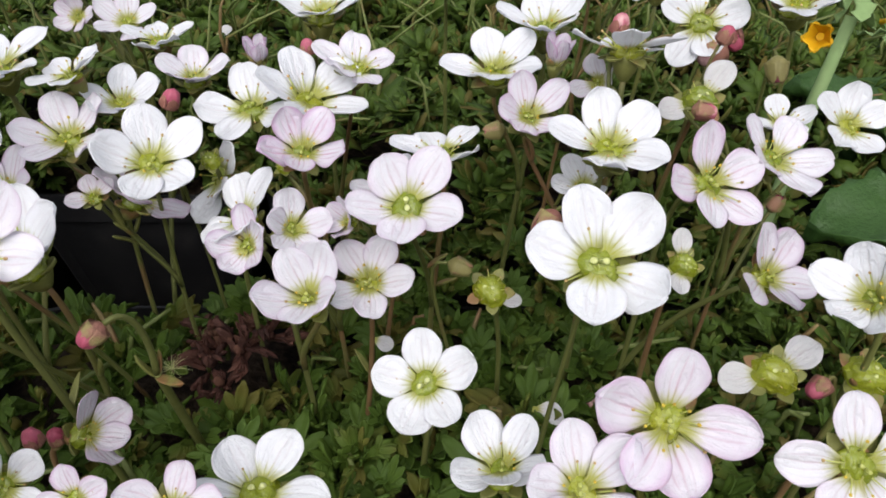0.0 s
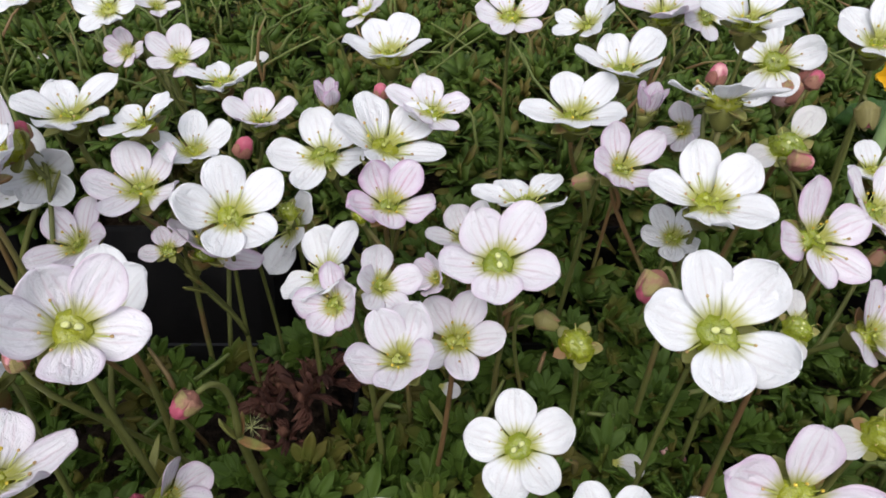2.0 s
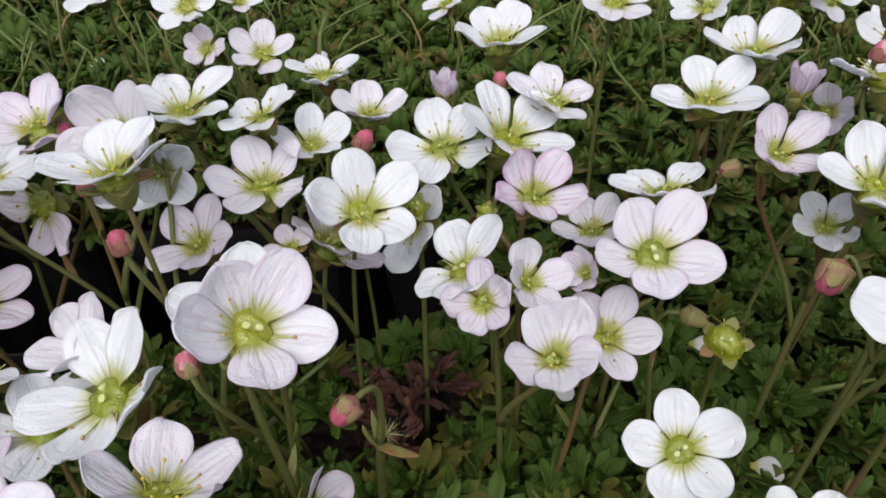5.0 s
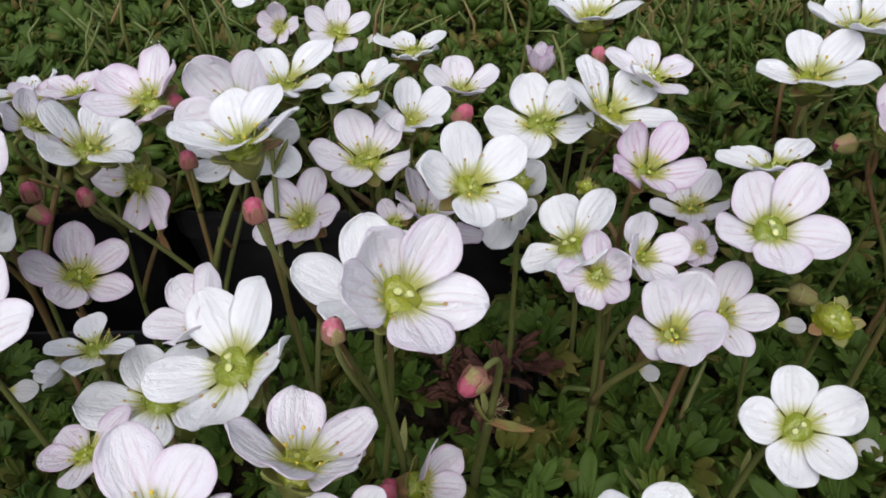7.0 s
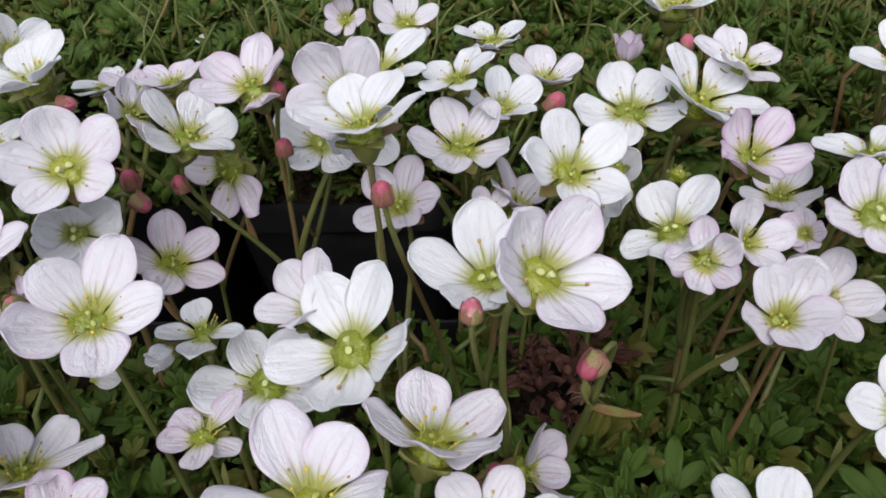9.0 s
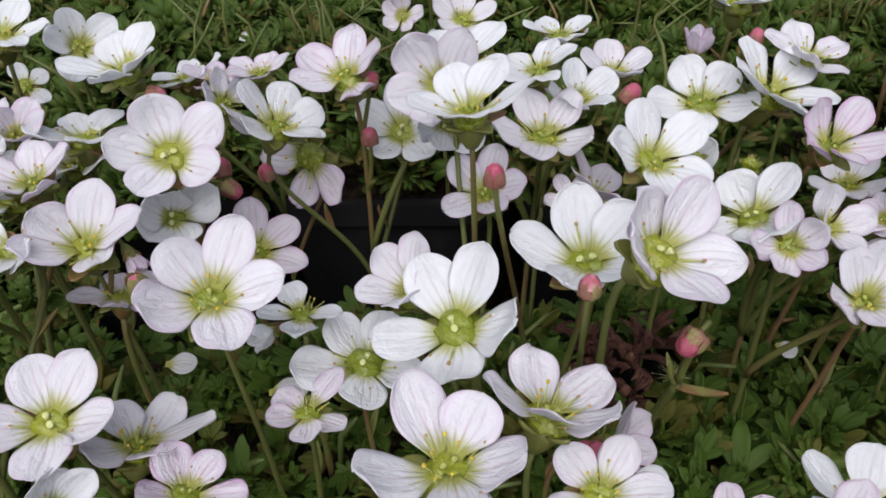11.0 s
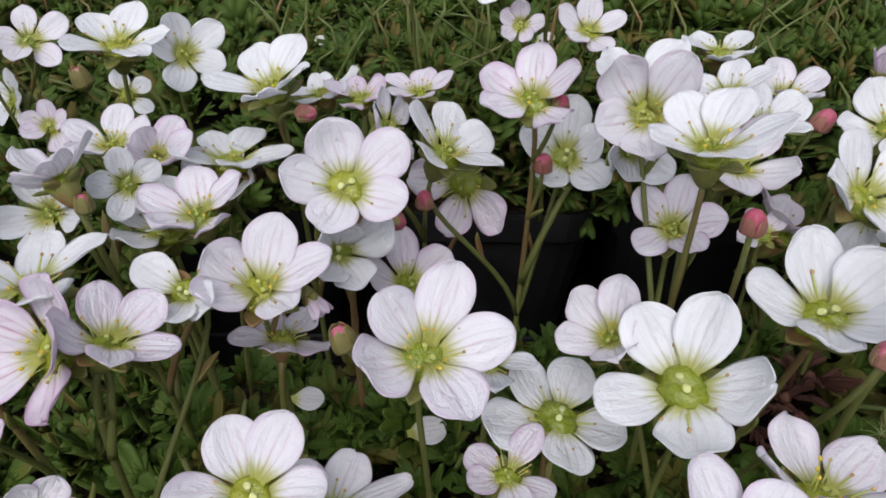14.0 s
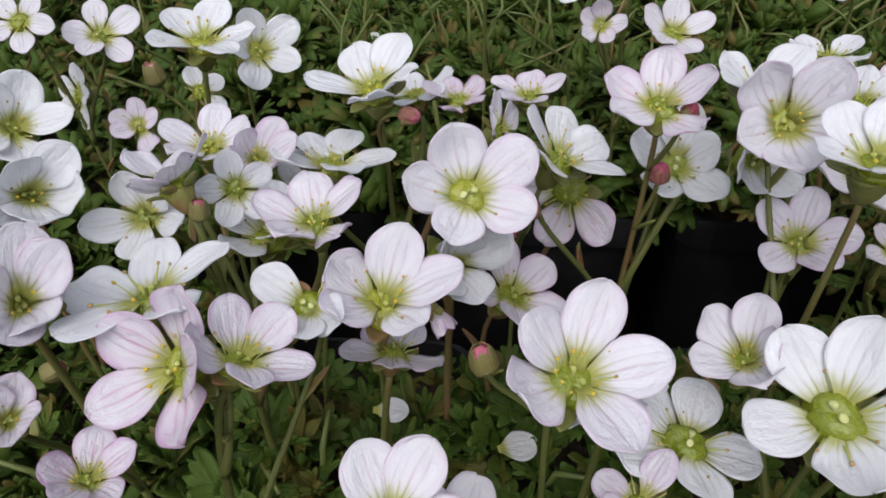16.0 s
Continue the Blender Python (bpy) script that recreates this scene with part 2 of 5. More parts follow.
def lathe(profile, sides, bulge=None):
    """A turned body from (radius, z) pairs; bulge(angle, z) scales the radius."""
    verts, faces = [], []
    for r, z in profile:
        for k in range(sides):
            a = 2 * math.pi * k / sides
            s = bulge(a, z) if bulge else 1.0
            verts.append((r * s * math.cos(a), r * s * math.sin(a), z))
    for i in range(len(profile) - 1):
        for k in range(sides):
            l = (k + 1) % sides
            faces.append((i * sides + k, i * sides + l, (i + 1) * sides + l, (i + 1) * sides + k))
    faces.append(tuple(range(sides - 1, -1, -1)))
    faces.append(tuple(range((len(profile) - 1) * sides, len(profile) * sides)))
    return verts, faces


def joined(pieces):
    """Several (verts, faces) as one."""
    verts, faces = [], []
    for v, f in pieces:
        n = len(verts)
        verts += list(v)
        faces += [tuple(n + i for i in q) for q in f]
    return verts, faces


# ---- the parts of a saxifrage flower; one petal length is 1 ----
def petal_shape(rng, width, bowl, spoon, wave):
    """A nearly round blade on a short claw; bowl, spoon and wave bend it, radial folds crease it, and its tip stays at one length."""
    ph1, ph2, skew = rng.uniform(0, 6.3), rng.uniform(0, 6.3), rng.uniform(-0.05, 0.05)
    notch, top = rng.choice((0.0, 0.0, 0.02, 0.04)), rng.uniform(0.57, 0.64)
    curl, folds = rng.uniform(-0.07, 0.03), rng.uniform(8.0, 13.0)

    def place(u, v):
        w = 2 * v - 1
        t = math.sin(u * math.pi / 2) ** 0.9
        if t < top:
            g = max(0.0, t - 0.08) / (top - 0.08)
            half = 0.085 + (width - 0.085) * math.sin(g * math.pi / 2) ** 1.12
        else:
            g = (t - top) / (1 - top)
            half = width * max(0.0, 1 - g ** 2.05) ** 0.5
        half *= 1 + 0.020 * math.sin(6 * t + ph1 * (1 if w > 0 else 2)) + 0.016 * math.sin(15 * t + ph2 * (1.7 if w > 0 else 1))
        y = half * w + skew * t * t
        x = t - notch * max(0.0, t - 0.8) / 0.2 * math.exp(-(w / 0.3) ** 2)
        z = -bowl * math.sin(math.pi * t) + spoon * w * w * half + curl * t ** 3 * abs(w) ** 3
        z += wave * t * (math.sin(5.2 * y / width + ph1) * 0.5 + math.sin(7 * t + 2.0 * w + ph2) * 0.5) * (0.25 + abs(w))
        z += 0.014 * t * abs(w) ** 3 * math.sin(11 * t + 3 * ph1 * (1 if w > 0 else -1))
        z += 0.0042 * math.sin(math.pi * min(1.0, t * 1.05)) * math.cos(folds * w + ph2) + 0.0022 * t * math.cos(23 * w + ph1 + 5 * t)
        z -= 0.016 * t * math.exp(-(w / 0.09) ** 2) * (1 - 0.6 * t)
        return x, y, z

    return sheet(19, 15, place, 0.020)


def petal_meshes():
    sets = []
    for mat in (*PETALS, PETAL_OLD):
        rng, row = random.Random(7), []
        for k in range(11):
            v, f, uv = petal_shape(rng, rng.uniform(0.335, 0.402), rng.uniform(-0.02, 0.10), rng.uniform(-0.02, 0.36), rng.uniform(0.025, 0.08))
            row.append(mesh_of("petal", v, f, mat, uv))
        sets.append(row)
    return sets


def blade(length, width, tip, bend, material, name, thick=0.05, nu=7, nv=5):
    def place(u, v):
        w = 2 * v - 1
        half = width * (math.sin(math.pi * min(1.0, 0.16 + 0.84 * u) ** 0.9) ** 0.8 if u < 1 else 0.0)
        half = max(half, width * 0.04)
        return length * u, half * w, bend * u * u - 0.25 * half * (1 - w * w) * tip

    v, f, uv = sheet(nu, nv, place, thick)
    return mesh_of(name, v, f, material, uv)


def stamen_mesh(length, head, anther):
    v, f = tube([(0, 0, 0), (length * 0.5, 0, 0.03), (length, 0, 0.0)], [0.022, 0.014, 0.008], 5)
    n = len(f)
    w, g = lathe([(0.01, -head), (head * 0.8, -head * 0.5), (head, 0), (head * 0.75, head * 0.55), (0.01, head)], 6)
    w = [(length + x, y * 0.8, z * 0.75 + 0.005) for x, y, z in w]
    v, f = joined([(v, f), (w, g)])
    me = mesh_of("stamen", v, f, [FILAMENT, anther])
    for i, p in enumerate(me.polygons):
        p.material_index = 1 if i >= n else 0
    return me


def ovary_mesh(radius, height, rng):
    """Two grown-together carpels: a lumpy dome with a shallow furrow, on a ring of nectar tissue."""
    ph, tilt = rng.uniform(0, 6), rng.uniform(-0.08, 0.08)

    def bulge(a, z):
        return 1 + 0.10 * math.cos(2 * a + ph) + 0.06 * math.cos(3 * a + 2 * ph) + 0.05 * math.cos(7 * a + ph + 5 * z) + 0.06 * math.cos(10 * a) * (1 if z < height * 0.5 else 0.3)

    prof = [(radius * 0.9, -0.12), (radius * 1.16, -0.02), (radius * 1.14, 0.03), (radius * 1.0, 0.05), (radius * 0.99, height * 0.38), (radius * 0.9, height * 0.62), (radius * 0.72, height * 0.84), (radius * 0.45, height * 0.97), (radius * 0.18, height), (0.01, height * 0.97)]
    v, f = lathe(prof, 30, bulge)
    v = [(x, y, z + tilt * x * max(0.0, z) / height - 0.16 * max(0.0, z) * math.exp(-((x * math.cos(ph) + y * math.sin(ph)) / (0.2 * radius)) ** 2)) for x, y, z in v]
    return mesh_of("ovary", v, f, OVARY)


def style_mesh(length, girth, material):
    """A short style with a blunt, flattened stigma."""
    v, f = tube([(0, 0, -0.03), (0.005, 0, length * 0.4), (0.012, 0, length * 0.72), (0.018, 0, length * 0.96), (0.02, 0, length)], [g * girth for g in (0.05, 0.045, 0.066, 0.072, 0.05)], 11)
    v = [(x, y * 0.8, z + 0.25 * x) for x, y, z in v]
    return mesh_of("style", v, f, material)


def calyx_mesh():
    prof = [(0.06, -0.50), (0.11, -0.46), (0.19, -0.32), (0.25, -0.16), (0.27, -0.03), (0.22, 0.0)]
    v, f = lathe(prof, 15, lambda a, z: 1 + 0.05 * math.cos(5 * a))
    return mesh_of("calyx", v, f, SEPAL)


shape_rng = random.Random(11)
PETAL_SETS = petal_meshes()
SEPAL_MESHES = [blade(0.34, 0.14, 0.6, b, SEPAL, "sepal") for b in (-0.04, 0.03, -0.10)]
STAMENS = [stamen_mesh(l, 0.044, ANTHER) for l in (0.40, 0.48)]
STAMENS_OLD = [stamen_mesh(l, h, ANTHER_OLD) for l, h in ((0.36, 0.027), (0.43, 0.031))]
OVARIES = [[ovary_mesh(r, h, shape_rng) for r, h in row] for row in (((0.225, 0.13), (0.25, 0.15), (0.235, 0.16)), ((0.245, 0.20), (0.27, 0.23), (0.255, 0.19)))]
STYLES = [style_mesh(0.09, 0.5, FILAMENT), style_mesh(0.07, 0.75, STYLE)]
CALYX = calyx_mesh()
BRACTS = [blade(0.0064, 0.00072, 0.5, b, SEPAL, "bract", 0.0006) for b in (0.0012, -0.001)]


def root_of(x, y, rng):
    """Where a stem comes out of the leaves: straight below, but never out of the black gap between the pots."""
    x, y = x + rng.uniform(-0.006, 0.006), y + rng.uniform(-0.002, 0.010)
    if -0.180 < x < -0.04 and 0.132 < y < 0.205:
        y = 0.124 + rng.uniform(0, 0.010) if y < 0.165 else 0.208 + rng.uniform(0, 0.008)
    return Vector((x, y, -0.004))


def stem_mesh(top, way, root, thick, rng):
    """A hairy stem from the root up to top, which it meets along way; in the coordinates of the flower's own place."""
    reach = (top - root).length
    side = (top - root) * 0.22
    a, b, c, d = root, root + Vector((side.x + rng.uniform(-0.003, 0.003), side.y + rng.uniform(-0.003, 0.003), reach * 0.40)), top - way * min(reach * 0.28, 0.010), top
    pts = []
    for i in range(12):
        t = i / 11
        pts.append(a * (1 - t) ** 3 + b * 3 * t * (1 - t) ** 2 + c * 3 * t * t * (1 - t) + d * t ** 3)
    radii = [thick * (1.15 - 0.35 * i / 11) for i in range(12)]
    pieces = [tube(pts, radii, 7)]
    hairs_v, hairs_f = [], []
    for _ in range(70):
        t = rng.uniform(0.25, 1.0) * 10.99
        i = int(t)
        p = pts[i].lerp(pts[i + 1], t - i)
        out = Vector((rng.gauss(0, 1), rng.gauss(0, 1), rng.gauss(0, 0.3))).normalized()
        s = out.orthogonal().normalized() * 0.00005
        n = len(hairs_v)
        hairs_v += [p + s, p - s, p + out.cross(s), p + out * (thick * 0.8 + rng.uniform(0.0002, 0.0005))]
        hairs_f += [(n, n + 1, n + 3), (n + 1, n + 2, n + 3), (n + 2, n, n + 3)]
    pieces.append((hairs_v, hairs_f))
    v, f = joined(pieces)
    return mesh_of("stem", v, f, STEM), pts


def stalk_foot(top, on, rng):
    """The foot of a stem: on the stem of another flower, well below both, or among the leaves."""
    if on is not None:
        fits = [p for p in STALKS[on.name][3:9] if p.z < top.z - 1.5 * math.hypot(p.x - top.x, p.y - top.y) - 0.008]
        if fits:
            return Vector(fits[-1])
    return root_of(top.x, top.y, rng)


TINTS = ("white", "white and faintly blushed", "pale pink", "rose-pink")
count = [0]
STALKS = {}


def flower(x, y, z, tilt, heading, spin, size, cup, tint, old, turns, lifts, lengths, on=None):
    """One saxifrage flower on its stem. tilt, heading: the way it faces; spin: of its first petal; cup: how far the petals rise;
    turns, lifts, lengths: what sets each of the five petals apart (None: the petal has fallen);
    on: the flower from whose stem this one branches off."""
    count[0] += 1
    rng = random.Random(1000 + count[0])
    shade = 0 if tint < 0.12 else 1 if tint < 0.33 else 2 if tint < 0.62 else 3
    age = "ripening green ovary" if old else "yellow centre"
    face = pose(x, y, z, tilt, 0, heading)
    name = "%s saxifrage flower with %s, hairy stem" % (TINTS[shade], age)
    ob = thing("saxifrage_flower", face, name, "flower", "saxifrage flowers")
    grow = Matrix.Scale(size, 4)
    petals = PETAL_SETS[shade]
    for k in range(5):
        if lengths[k] is None:
            continue
        lean = pose(0, 0, 0, rng.uniform(-9, 9), 0, 0)
        wide = Matrix.Diagonal((lengths[k] - 0.10, rng.uniform(0.95, 1.06) * (1.0 if old else 0.95), 1, 1))
        m = pose(0, 0, 0.0008 * (k % 2) * size / 0.01, 0, -(cup + lifts[k]), 0) @ pose(0.10 * size, 0, 0)
        m = pose(0, 0, 0, 0, 0, spin - 72 * k + turns[k]) @ m @ lean @ grow @ wide
        part("petal", rng.choice(petals), ob, m)
    for k in range(5):
        m = pose(0, 0, -0.05 * size, 0, 0, spin - 36 - 72 * k) @ pose(0.2 * size, 0, 0, 0, -(cup - 6 + rng.uniform(-8, 4)), 0) @ grow
        part("sepal", rng.choice(SEPAL_MESHES), ob, m)
    part("calyx", CALYX, ob, grow, "green calyx cup")
    part("ovary", rng.choice(OVARIES[old]), ob, pose(0, 0, 0, 0, 0, rng.uniform(0, 360)) @ grow)
    twist = rng.uniform(0, 360)
    for k in (0, 1):
        m = pose(0, 0, 0, 0, 0, twist + 180 * k) @ pose((0.048 if old else 0.036) * size, 0, (0.185 if old else 0.125) * size, rng.uniform(-8, 8), rng.uniform(2, 22), 0) @ grow
        part("style", STYLES[old], ob, m)
    for k in range(10):
        if old and rng.random() < 0.35:
            continue
        fresh = not old and rng.random() < (0.55 if shade else 0.25)
        m = pose(0, 0, 0.01 * size, 0, 0, spin + 36 * k + rng.uniform(-9, 9)) @ pose(0.17 * size, 0, 0, 0, -(cup + (38 if fresh else 9 if old else 14) + rng.uniform(-6, 14)), 0) @ grow @ Matrix.Scale(rng.uniform(0.55, 0.8) if fresh else rng.uniform(0.8, 1.05), 4)
        part("stamen", rng.choice(STAMENS if fresh else STAMENS_OLD), ob, m)
    back = face.inverted()
    top = face @ Vector((0, 0, -0.46 * size))
    way = (face.to_3x3() @ Vector((0, 0, 1))).normalized()
    me, pts = stem_mesh(top, way, stalk_foot(top, on, rng), rng.uniform(0.00050, 0.00070), rng)
    part("stem", me, ob, back)
    STALKS[ob.name] = pts
    for _ in range(rng.choice((0, 1, 1, 2))):
        p = pts[rng.randint(4, 8)]
        part("bract", rng.choice(BRACTS), ob, back @ Matrix.Translation(p) @ pose(0, 0, 0, 0, rng.uniform(-70, -40), rng.uniform(0, 360)), "narrow green bract")
    return ob


# ---- the flowers ----
stalk = flower(0.0232, 0.0775, 0.0760, 31.3, -9.5, 115.9, 0.01211, 26.4, 0, 1, (-4.6, 8.2, 0.5, 8.1, -12.3), (3.2, 1.0, 1.3, -1.4, -2.5), (1.06, 1.05, 0.98, 0.95, 1.00))
flower(0.0322, 0.0604, 0.0612, 53.4, -3.1, 79.1, 0.01171, 22.9, 0.35, 0, (2.3, -6.5, -8.7, 6.9, 6.1), (-3.1, 2.1, -3.0, 6.4, -2.3), (1.03, 1.06, 0.94, 0.96, 1.04), stalk)
stalk = flower(0.0465, 0.0987, 0.0770, 43.8, 25.9, 85.0, 0.01060, 22.6, 0.35, 0, (-2.5, -3.9, -0.5, -1.6, 8.4), (1.8, -2.3, -0.1, 3.3, -3.0), (1.07, 0.96, 1.02, 0.97, 0.99))
flower(0.0583, 0.0912, 0.0619, 38.3, 37.4, 99.5, 0.00995, 30.7, 0.4, 0, (-7.9, 3.3, 2.4, -4.9, 7.0), (5.1, -2.0, -0.7, 7.4, -6.1), (1.13, 1.02, 0.96, 0.90, 1.02), stalk)
stalk = flower(0.0659, 0.0741, 0.0720, 42.7, -73.2, 135.3, 0.00982, 41.6, 0, 0, (1.3, 3.5, -6.4, 2.9, -1.2), (0.9, 5.0, -1.7, 6.5, -2.0), (0.98, 1.00, 1.00, 0.95, 1.08))
flower(0.0600, 0.0559, 0.0568, 49.8, -2.3, 96.4, 0.01066, 5.6, 0.3, 0, (0.4, -5.0, -6.5, 0.8, 10.3), (-1.2, 1.8, -5.4, 1.9, -5.1), (1.02, 0.99, 0.97, 0.90, 1.13), stalk)
stalk = flower(0.0198, 0.0540, 0.0532, 24.3, -23.3, 121.8, 0.01044, 34.6, 0.25, 0, (-3.8, 5.1, -5.0, -7.6, 11.3), (-1.8, -3.6, 2.3, 4.2, 4.4), (1.05, 1.11, 0.96, 0.97, 0.92))
flower(0.0095, 0.0608, 0.0477, 7.6, -60.2, 179.3, 0.00969, 38.3, 0.1, 0, (-2.1, -2.9, -2.2, 1.5, 5.7), (-0.1, -1.7, 3.7, 10.7, -5.4), (1.07, 1.00, 0.96, 0.98, 1.00), stalk)
stalk = flower(-0.0133, 0.0956, 0.0562, 26.1, 1.2, 134.5, 0.00999, 30.9, 0.25, 0, (-10.6, 3.7, 4.3, -2.2, 4.8), (2.4, 1.0, 2.1, 0.4, -2.2), (1.01, 1.00, 1.01, 1.00, 0.99))
flower(-0.0026, 0.0805, 0.0457, 35.3, -17.3, 109.6, 0.01030, 23.3, 0.05, 1, (-3.4, -1.2, -2.4, 6.8, 0.1), (0.3, -2.8, 4.8, -1.4, -0.7), (1.03, 1.06, 0.99, 0.95, 0.99), stalk)
stalk = flower(-0.0341, 0.0958, 0.0654, 43.9, -21.8, 114.7, 0.00752, 36.7, 0.5, 0, (-5.5, -5.1, 1.8, 2.9, 6.0), (-6.5, 7.6, 3.8, 2.8, -1.4), (1.08, 0.95, 0.98, 0.93, 1.04))
flower(-0.0231, 0.0886, 0.0587, 27.2, -11.7, 135.5, 0.01105, 47.3, 0.2, 0, (-8.5, 5.7, -1.2, 2.0, 2.0), (2.8, 1.4, 7.6, 0.2, -0.7), (1.02, 1.07, 0.98, 0.91, 1.06), stalk)
flower(-0.0296, 0.0610, 0.0411, 5.2, 147.4, 345.3, 0.01159, 24.1, 0, 1, (-0.5, 5.1, -2.3, -0.3, -1.9), (-0.9, 2.6, -9.1, 5.5, 2.4), (0.97, 0.98, 1.10, 0.98, 1.00))
stalk = flower(-0.0531, 0.0549, 0.0506, 54.6, -5.2, 112.9, 0.00639, 12.3, 0.5, 0, (-1.9, -3.1, -0.2, -0.3, 5.6), (1.3, -0.6, -3.3, -1.4, -0.9), (0.95, 1.00, 1.08, 0.97, 0.95))
flower(-0.0392, 0.0532, 0.0500, 28.6, 10.6, 68.1, 0.00850, 33.9, 0.4, 0, (-2.1, -3.4, -4.2, -0.9, 10.6), (0.6, -7.1, 8.8, 3.7, -0.8), (0.98, 1.07, 0.95, 0.95, 1.04), stalk)
stalk = flower(0.0230, 0.1444, 0.0874, 9.5, -31.7, 133.7, 0.01085, 30.2, 0, 0, (-3.9, -0.7, -2.7, 10.4, -3.2), (-2.4, 1.8, 6.5, -1.8, -0.7), (0.94, 1.04, 0.94, 1.01, 1.09))
flower(0.0116, 0.1346, 0.0815, 16.9, -12.8, 120.8, 0.01121, 28.6, 0, 0, (-5.8, -3.5, 7.3, 0.6, 1.4), (6.3, -0.7, 0.1, 5.9, -9.0), (0.92, 1.04, 1.05, 0.94, 1.07), stalk)
flower(0.0021, 0.1768, 0.0877, 25.8, -5.5, 105.9, 0.00982, 19.7, 0.25, 0, (6.9, -5.0, -3.1, 0.9, 0.3), (-2.7, -1.7, 0.6, 0.6, 1.7), (1.01, 1.07, 0.97, 1.00, 0.96))
stalk = flower(-0.0272, 0.1575, 0.0852, 7.9, -3.3, 128.0, 0.01114, 30.9, 0, 0, (-4.6, 4.7, 2.1, 0.3, -2.5), (0.2, 2.4, 0.6, -1.6, 2.2), (0.96, 0.98, 1.04, 1.00, 1.05))
flower(-0.0178, 0.1393, 0.0800, 14.8, 44.8, 47.6, 0.00959, 21.1, 0.3, 0, (8.8, 5.3, -12.7, -3.1, 1.7), (0.5, -1.6, -1.8, 6.9, -5.0), (1.06, 0.89, 0.93, 1.00, 1.15), stalk)
stalk = flower(-0.0278, 0.1316, 0.0755, 21.4, 66.7, 59.1, 0.01346, 27.7, 0, 0, (2.0, -2.0, 1.0, -1.5, 0.0), (3.8, 3.2, 0.1, -7.1, -0.8), (0.98, 1.0, 1.0, 1.02, 1.0))
flower(-0.0400, 0.1328, 0.0733, 22.0, -15.8, 126.3, 0.01123, 22.8, 0, 0, (-6.7, 1.4, 7.5, -2.2, 0.0), (1.2, 0.9, 4.5, -5.5, -1.1), (1.02, 0.87, 1.03, 1.05, 1.06), stalk)
flower(-0.0455, 0.1214, 0.0640, 59.4, -41.1, 56.0, 0.01024, 21.7, 0, 0, (3.3, -3.7, 0.3, 0.0, 0.0), (0.7, 15.4, -1.4, 0.0, 0.0), (1.01, 0.94, 1.07, None, None), stalk)
flower(-0.0103, 0.1228, 0.0593, 18.6, -42.0, 151.7, 0.00869, 33.3, 0.2, 0, (-7.3, 2.2, 2.3, 2.5, 0.3), (3.1, 1.4, 3.5, 1.0, -4.2), (0.93, 1.03, 1.00, 1.00, 1.03), stalk)
stalk = flower(-0.0256, 0.1091, 0.0766, 27.6, 15.6, 112.5, 0.00936, 37.2, 0.7, 0, (-3.1, -0.3, 5.8, -3.9, 1.5), (3.9, 1.2, 0.3, 1.1, 0.1), (0.98, 1.02, 1.05, 0.94, 1.01))
flower(-0.0273, 0.0992, 0.0664, 42.9, 28.8, 71.7, 0.00777, 39.8, 0.3, 0, (9.0, -5.9, -7.0, 3.7, 0.3), (-5.3, -4.3, 4.8, 4.0, 8.6), (1.07, 1.05, 0.94, 0.98, 0.94), stalk)
flower(-0.0164, 0.1007, 0.0672, 51.8, -52.4, 105.8, 0.00552, 45.5, 0.5, 0, (8.2, -3.8, -4.4, 7.3, -7.4), (2.1, 1.0, 3.9, 4.3, -0.9), (1.05, 0.99, 1.00, 0.91, 1.00), stalk)
flower(-0.0369, 0.1040, 0.0649, 34.4, -70.2, 171.4, 0.01014, 22.3, 0, 1, (-11.9, -1.8, -8.6, 14.1, 8.2), (-0.2, -2.9, 3.8, 8.1, -9.0), (1.06, 1.14, 0.96, 0.92, 0.94), stalk)
stalk = flower(-0.0551, 0.1120, 0.0719, 30.0, 29.3, 84.9, 0.01194, 30.5, 0.05, 0, (-4.3, 1.8, -3.2, 10.2, -4.4), (-0.9, 0.2, 4.8, -2.8, 2.2), (1.02, 1.05, 0.99, 0.98, 0.99))
flower(-0.0631, 0.1178, 0.0606, 32.0, 97.0, 38.2, 0.01099, 25.9, 0.5, 0, (-0.4, 8.4, -1.8, -7.7, 1.5), (3.4, -4.2, -4.0, 4.9, 1.3), (1.06, 0.97, 1.04, 0.98, 0.99), stalk)
flower(-0.0685, 0.1127, 0.0642, 25.0, -0.1, 120.7, 0.00541, 19.6, 0.4, 0, (0.1, -3.6, 0.0, 0.0, 3.6), (-0.9, -1.3, 0.0, 0.0, -2.6), (0.97, 0.94, None, None, 1.02), stalk)
stalk = flower(-0.0740, 0.1292, 0.0824, 18.1, -73.1, 140.3, 0.00843, 18.1, 0, 0, (-4.0, 1.9, 1.6, 1.0, -0.5), (-2.6, 2.0, -1.2, 2.2, -2.7), (1.02, 1.03, 1.00, 0.96, 0.98))
flower(-0.0661, 0.1297, 0.0756, 15.9, 19.5, 82.8, 0.00904, 30.9, 0, 0, (-5.1, -1.6, 0.2, 4.0, 2.5), (1.0, -3.1, 5.8, 2.1, -2.1), (1.05, 1.05, 0.99, 0.97, 0.94), stalk)
flower(-0.0736, 0.1197, 0.0727, 17.8, -5.6, 120.1, 0.01097, 30.4, 0.2, 0, (-5.2, 2.9, 4.1, -1.4, -0.4), (1.6, 1.5, 1.7, -1.4, 0.1), (1.00, 0.99, 0.99, 1.05, 0.99), stalk)
